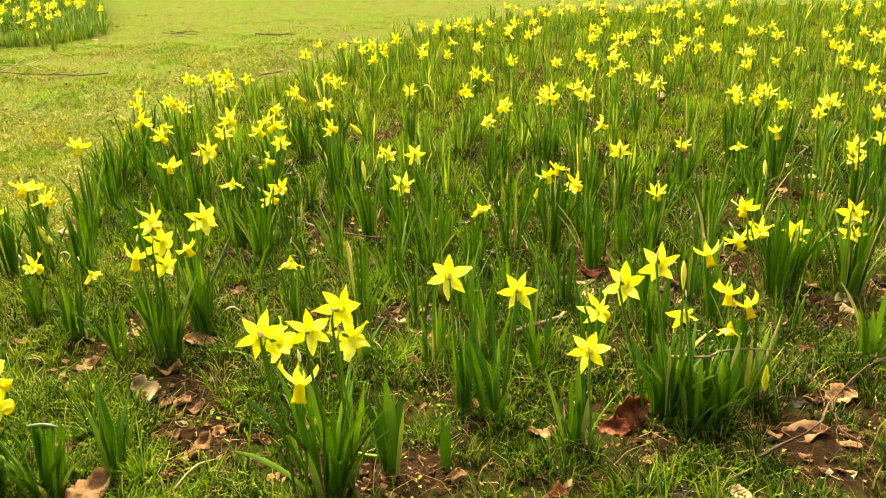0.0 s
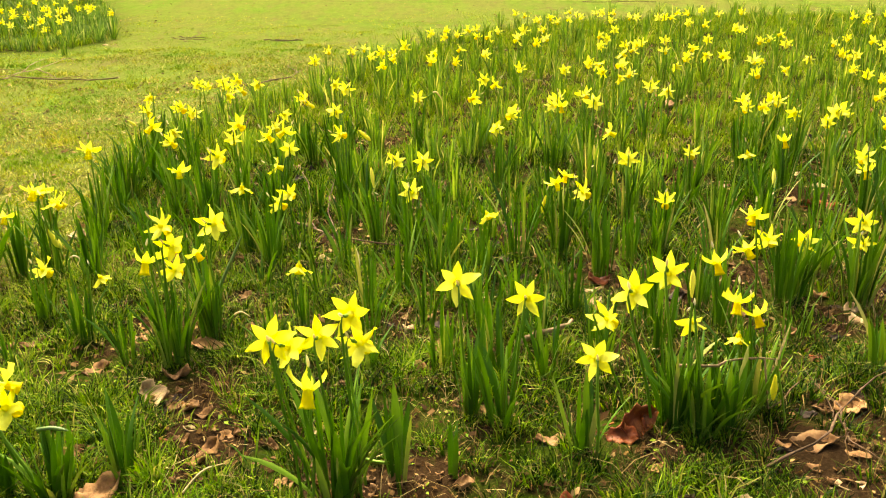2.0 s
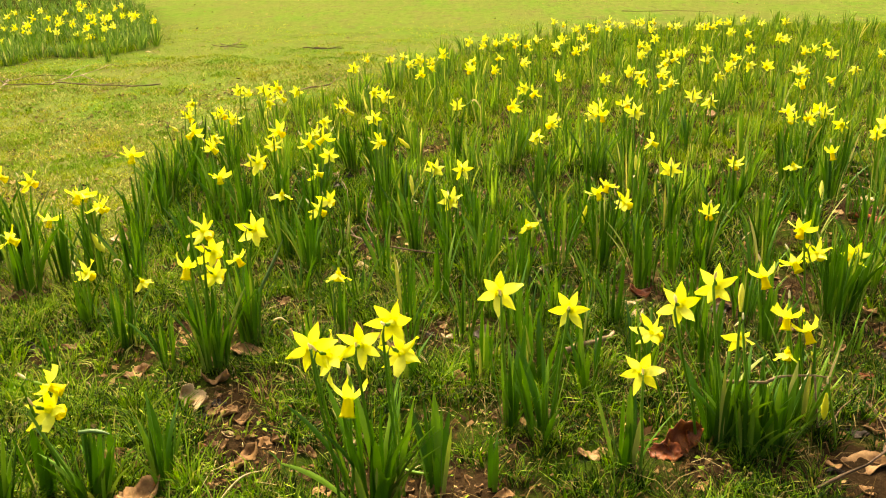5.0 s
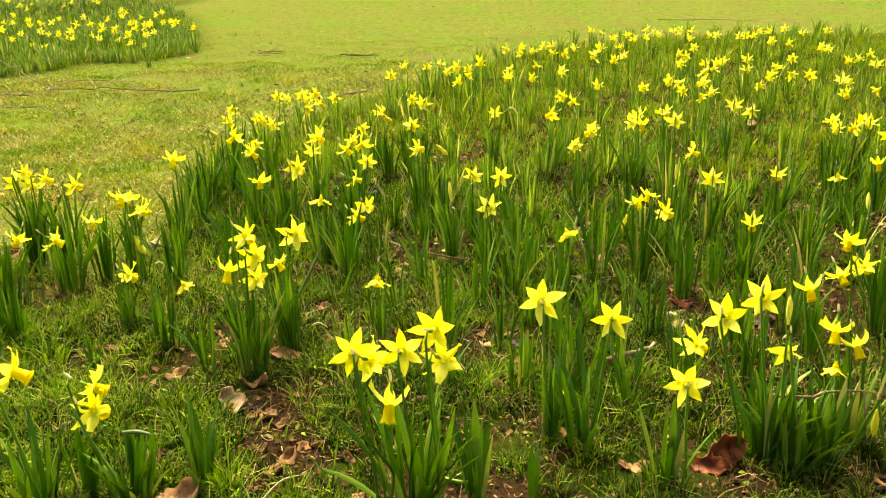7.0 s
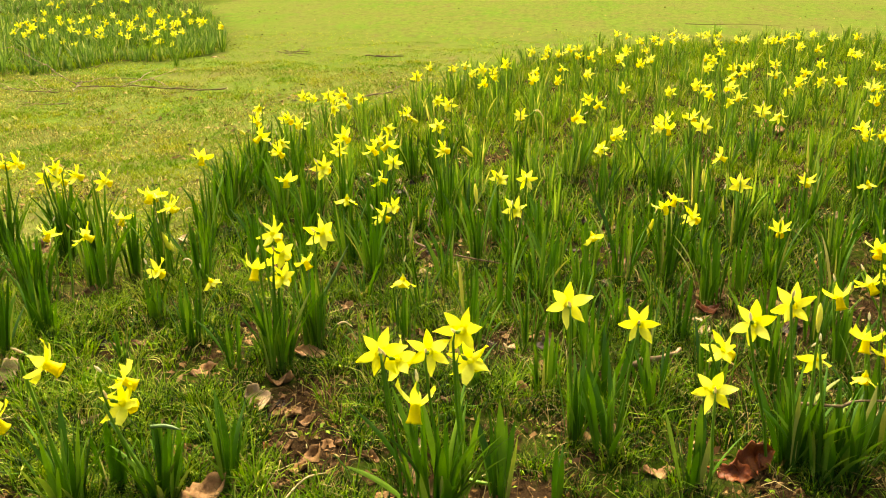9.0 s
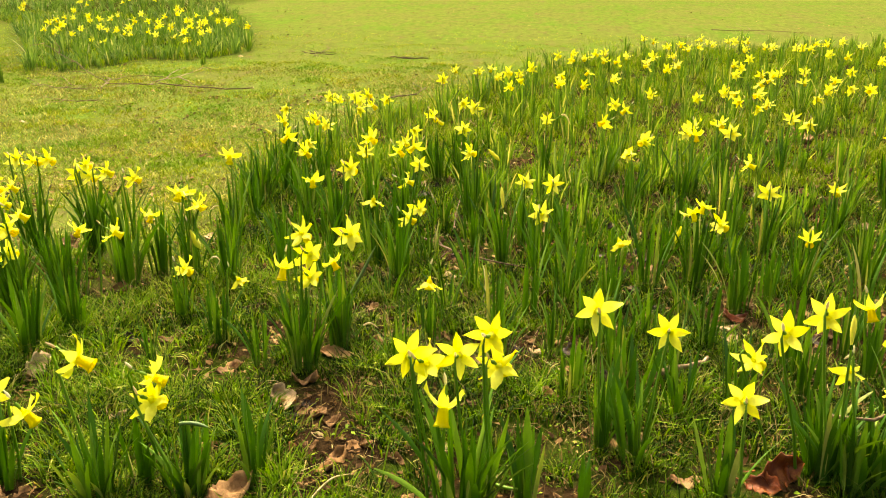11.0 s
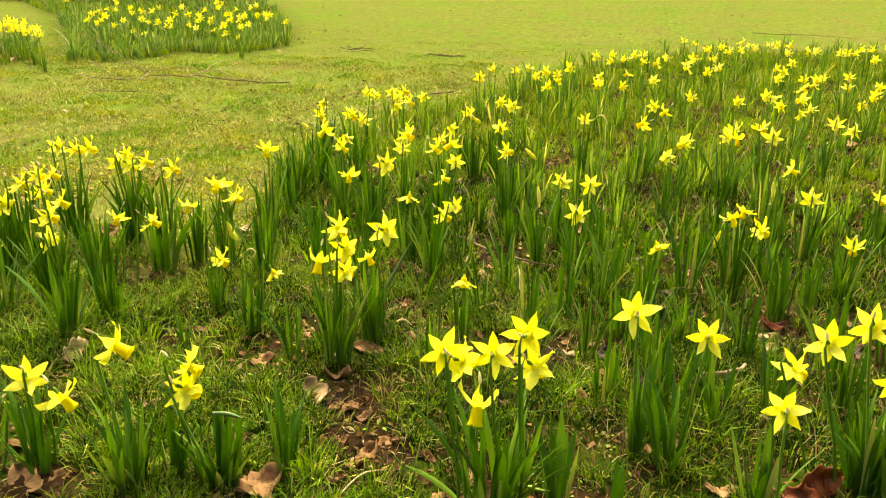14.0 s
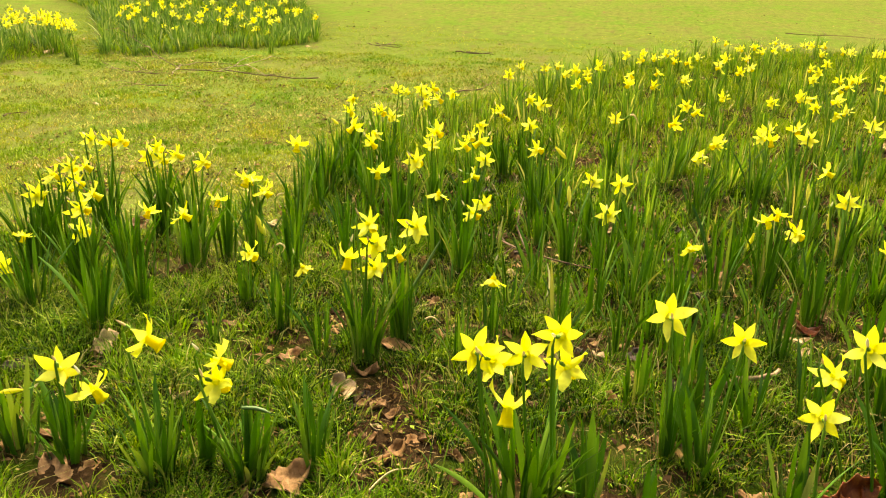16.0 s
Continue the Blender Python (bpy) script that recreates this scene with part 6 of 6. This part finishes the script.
def bed_turf(x, y):
    return np.where(in_bed(x, y), np.clip(patchy(x, y, 7.0, 5) * 1.5 + patchy(x, y, 19.0, 15) * 1.3 - 0.87 - 0.15 * np.clip(x + 0.3, -0.6, 0.9), 0.05, 1) * (1 - 0.84 * bare_soil(x, y)), 0.0)


def fresh_turf(x, y):
    return bed_turf(x, y) * np.clip(0.50 - 0.6 * (x + 0.3) + 0.5 * patchy(x, y, 6.0, 33), 0.05, 1)


def lawn_turf(x, y):
    return np.where(in_bed(x, y), 0.0, 0.8 + 0.2 * patchy(x, y, 3.0, 6))


def grow(name, box, per_m2, height, width, lean, mat, label, seed, where, category="grass", tuft=1):
    x, y = sow(box, per_m2 / tuft, seed, where)
    g = np.random.default_rng(seed + 500)
    aim, tall = None, 1.0
    if tuft > 1:   # tufts whose blades lean out from the middle
        tall = np.repeat(g.uniform(0.6, 1.25, len(x)), tuft)
        x, y = np.repeat(x, tuft), np.repeat(y, tuft)
        ox, oy = g.normal(0, 0.010, len(x)), g.normal(0, 0.010, len(y))
        x, y, aim = x + ox, y + oy, np.arctan2(oy, ox) + g.normal(0, 0.6, len(x))
    h = height * tall * g.uniform(0.45, 1.15, len(x)) * (0.6 + 0.6 * patchy(x, y, 5.0, seed + 9))
    return blades(name, x, y, h, width * g.uniform(0.7, 1.3, len(x)), lean, mat, label, seed, category, aim)


def crumbs(name, box, per_m2, size, mat, label, seed, where, category, flat=0.6):
    """Small torn flakes, each of four corners and bent along the middle, scattered at odd tilts."""
    x, y = sow(box, per_m2, seed, where)
    g = np.random.default_rng(seed + 700)
    n = len(x)
    s = size * g.uniform(0.35, 1.2, n)
    a = g.uniform(0, 2 * np.pi, n)
    u = np.stack([np.cos(a), np.sin(a), g.uniform(-flat, flat, n)], 1) * s[:, None]
    v = np.stack([-np.sin(a), np.cos(a), g.uniform(-flat, flat, n)], 1) * (s * g.uniform(0.35, 0.9, n))[:, None]
    c = np.stack([x, y, lift(x, y) + 0.003 + 0.5 * s * g.uniform(0.2, 1.0, n)], 1)
    up = np.zeros((n, 3))
    up[:, 2] = 0.3 * s
    pts = np.stack([c - u, c - v * g.uniform(0.6, 1.2, (n, 1)) + up, c + u * g.uniform(0.6, 1.2, (n, 1)), c + v + up * g.uniform(-1, 1, (n, 1))], 1).reshape(-1, 3)
    base = np.arange(n)[:, None] * 4
    faces = np.concatenate([base + np.array([[0, 1, 3]]), base + np.array([[1, 2, 3]])], 0)
    return tagged(new(name, mesh_of(name, pts.tolist(), faces.tolist(), mat)), label, category, kind="stuff")


BED_GRASS, LAWN_GRASS = "fine green grass growing between the daffodils", "short yellow-green lawn grass"
grow("bed_grass", (-2.2, 0.62, 1.9, 2.0), 46000, 0.050, 0.0027, 1.2, GRASS, BED_GRASS, 41, bed_turf, tuft=16)
grow("bed_grass", (-2.2, 0.62, 1.9, 2.2), 16000, 0.058, 0.0030, 1.25, FRESH, "bright fresh tufts of grass between the daffodils", 54, fresh_turf, tuft=22)
grow("bed_grass", (-2.8, 2.0, 2.6, 3.4), 20000, 0.053, 0.0034, 1.1, GRASS, BED_GRASS, 42, bed_turf, tuft=12)
grow("bed_grass", (-2.6, 2.2, 3.0, 3.8), 15000, 0.056, 0.0036, 1.2, FRESH, "bright fresh tufts of grass between the daffodils", 56, fresh_turf, tuft=14)
grow("bed_grass", (-2.0, 3.4, 5.5, 9.0), 7500, 0.06, 0.005, 0.8, MID_GRASS, BED_GRASS, 43, bed_turf)
grow("bed_grass", (-9.0, 4.8, -2.8, 12.0), 2000, 0.07, 0.008, 0.8, MID_GRASS, BED_GRASS, 44, bed_turf)
grow("bed_grass", (-2.2, 0.9, -0.35, 2.4), 15000, 0.052, 0.0028, 1.5, MID_GRASS, "yellowish grass between the daffodils", 57, fresh_turf, tuft=14)
grow("straw", (-2.2, 0.75, 1.9, 2.2), 2800, 0.055, 0.0018, 2.3, STRAW, "dry straw-coloured grass stalks on the soil", 45, lambda x, y: in_bed(x, y) * 1.0, "dry grass")
grow("straw", (-2.6, 2.2, 4.0, 6.5), 800, 0.06, 0.0028, 2.8, STRAW, "dry straw-coloured grass stalks on the soil", 46, lambda x, y: in_bed(x, y) * 1.0, "dry grass")
grow("lawn_grass", (-3.6, 2.0, 0.0, 4.2), 16000, 0.026, 0.0032, 1.5, LAWN, LAWN_GRASS, 47, lambda x, y: lawn_turf(x, y) * np.clip(1.9 * patchy(x, y, 3.4, 29), 0.25, 1), tuft=6)
grow("lawn_grass", (-6.0, 4.2, 2.0, 7.0), 6500, 0.022, 0.0042, 1.4, LAWN, LAWN_GRASS, 48, lambda x, y: lawn_turf(x, y) * np.clip(1.9 * patchy(x, y, 2.6, 29), 0.3, 1), tuft=5)
grow("lawn_grass", (-9.0, 7.0, 6.0, 10.0), 1800, 0.014, 0.006, 1.4, LAWN, LAWN_GRASS, 49, lambda x, y: lawn_turf(x, y) * np.clip((10 - y) / 2.6, 0, 1))
grow("straw", (-5.0, 2.0, 0.5, 6.5), 2000, 0.036, 0.0036, 2.4, HAY, "dry bleached blades lying in the lawn", 50, lambda x, y: np.where(in_bed(x, y), 0.0, np.clip(patchy(x, y, 2.5, 12) * 2.8 - 1.0, 0.03, 1)), "dry grass")
grow("straw", (-2.3, 2.1, -0.7, 4.6), 2600, 0.03, 0.0028, 2.8, HAY, "dry straw and dead blades on worn lawn", 55, lambda x, y: np.where(in_bed(x, y), 0.0, np.clip(patchy(x, y, 4.0, 31) * 1.8 - 0.45, 0, 1)), "dry grass")
crumbs("lawn_litter", (-2.8, 2.1, -0.7, 5.4), 900, 0.013, CRUMBS, "brown leaf flecks on the worn lawn beside the bed", 65, lambda x, y: np.where(in_bed(x, y), 0.0, np.clip(patchy(x, y, 4.0, 31) * 2.0 - 0.7, 0, 1)), "leaf litter", 0.3)
crumbs("leaf_crumbs", (-2.0, 0.8, 1.8, 2.1), 5000, 0.0065, CRUMBS, "crumbled brown leaf litter on the soil", 61, lambda x, y: in_bed(x, y) * (0.45 + 0.55 * bare_soil(x, y)), "leaf litter")
crumbs("leaf_crumbs", (-2.0, 0.8, 1.8, 2.3), 380, 0.013, SHREDS, "torn brown shreds of dead leaves on the soil", 66, lambda x, y: in_bed(x, y) * np.clip(1.1 - bed_turf(x, y), 0.15, 1), "leaf litter", 0.45)
crumbs("leaf_crumbs", (-2.4, 2.1, 3.2, 4.6), 2400, 0.012, CRUMBS, "crumbled brown leaf litter on the soil", 62, lambda x, y: in_bed(x, y) * (0.4 + 0.6 * bare_soil(x, y)), "leaf litter")
crumbs("weeds", (-2.0, 0.8, 1.8, 2.4), 1300, 0.006, MOSS, "small round-leaved weeds growing in the turf", 63, lambda x, y: in_bed(x, y) * np.clip(patchy(x, y, 9.0, 77) * 2 - 0.9, 0, 1), "weed", 0.35)
crumbs("lawn_litter", (-10.0, 3.0, 6.0, 15.0), 20, 0.016, CRUMBS, "scattered brown leaf flecks on the lawn", 64, lambda x, y: np.where(in_bed(x, y), 0.0, np.clip(patchy(x, y, 1.6, 88) * 2 - 0.7, 0.05, 1)), "leaf litter", 0.3)
grow("lawn_grass", (-4.5, -2.5, 4.5, 1.6), 2200, 0.03, 0.005, 1.2, LAWN, LAWN_GRASS, 52, lawn_turf)
grow("bed_grass", (-2.5, 0.25, 3.6, 3.4), 2600, 0.05, 0.005, 1.0, GRASS, BED_GRASS, 53, lambda x, y: bed_turf(x, y) * ((y < 0.65) | (x > 0.62 * y + 0.7) | (x < -2.1)))
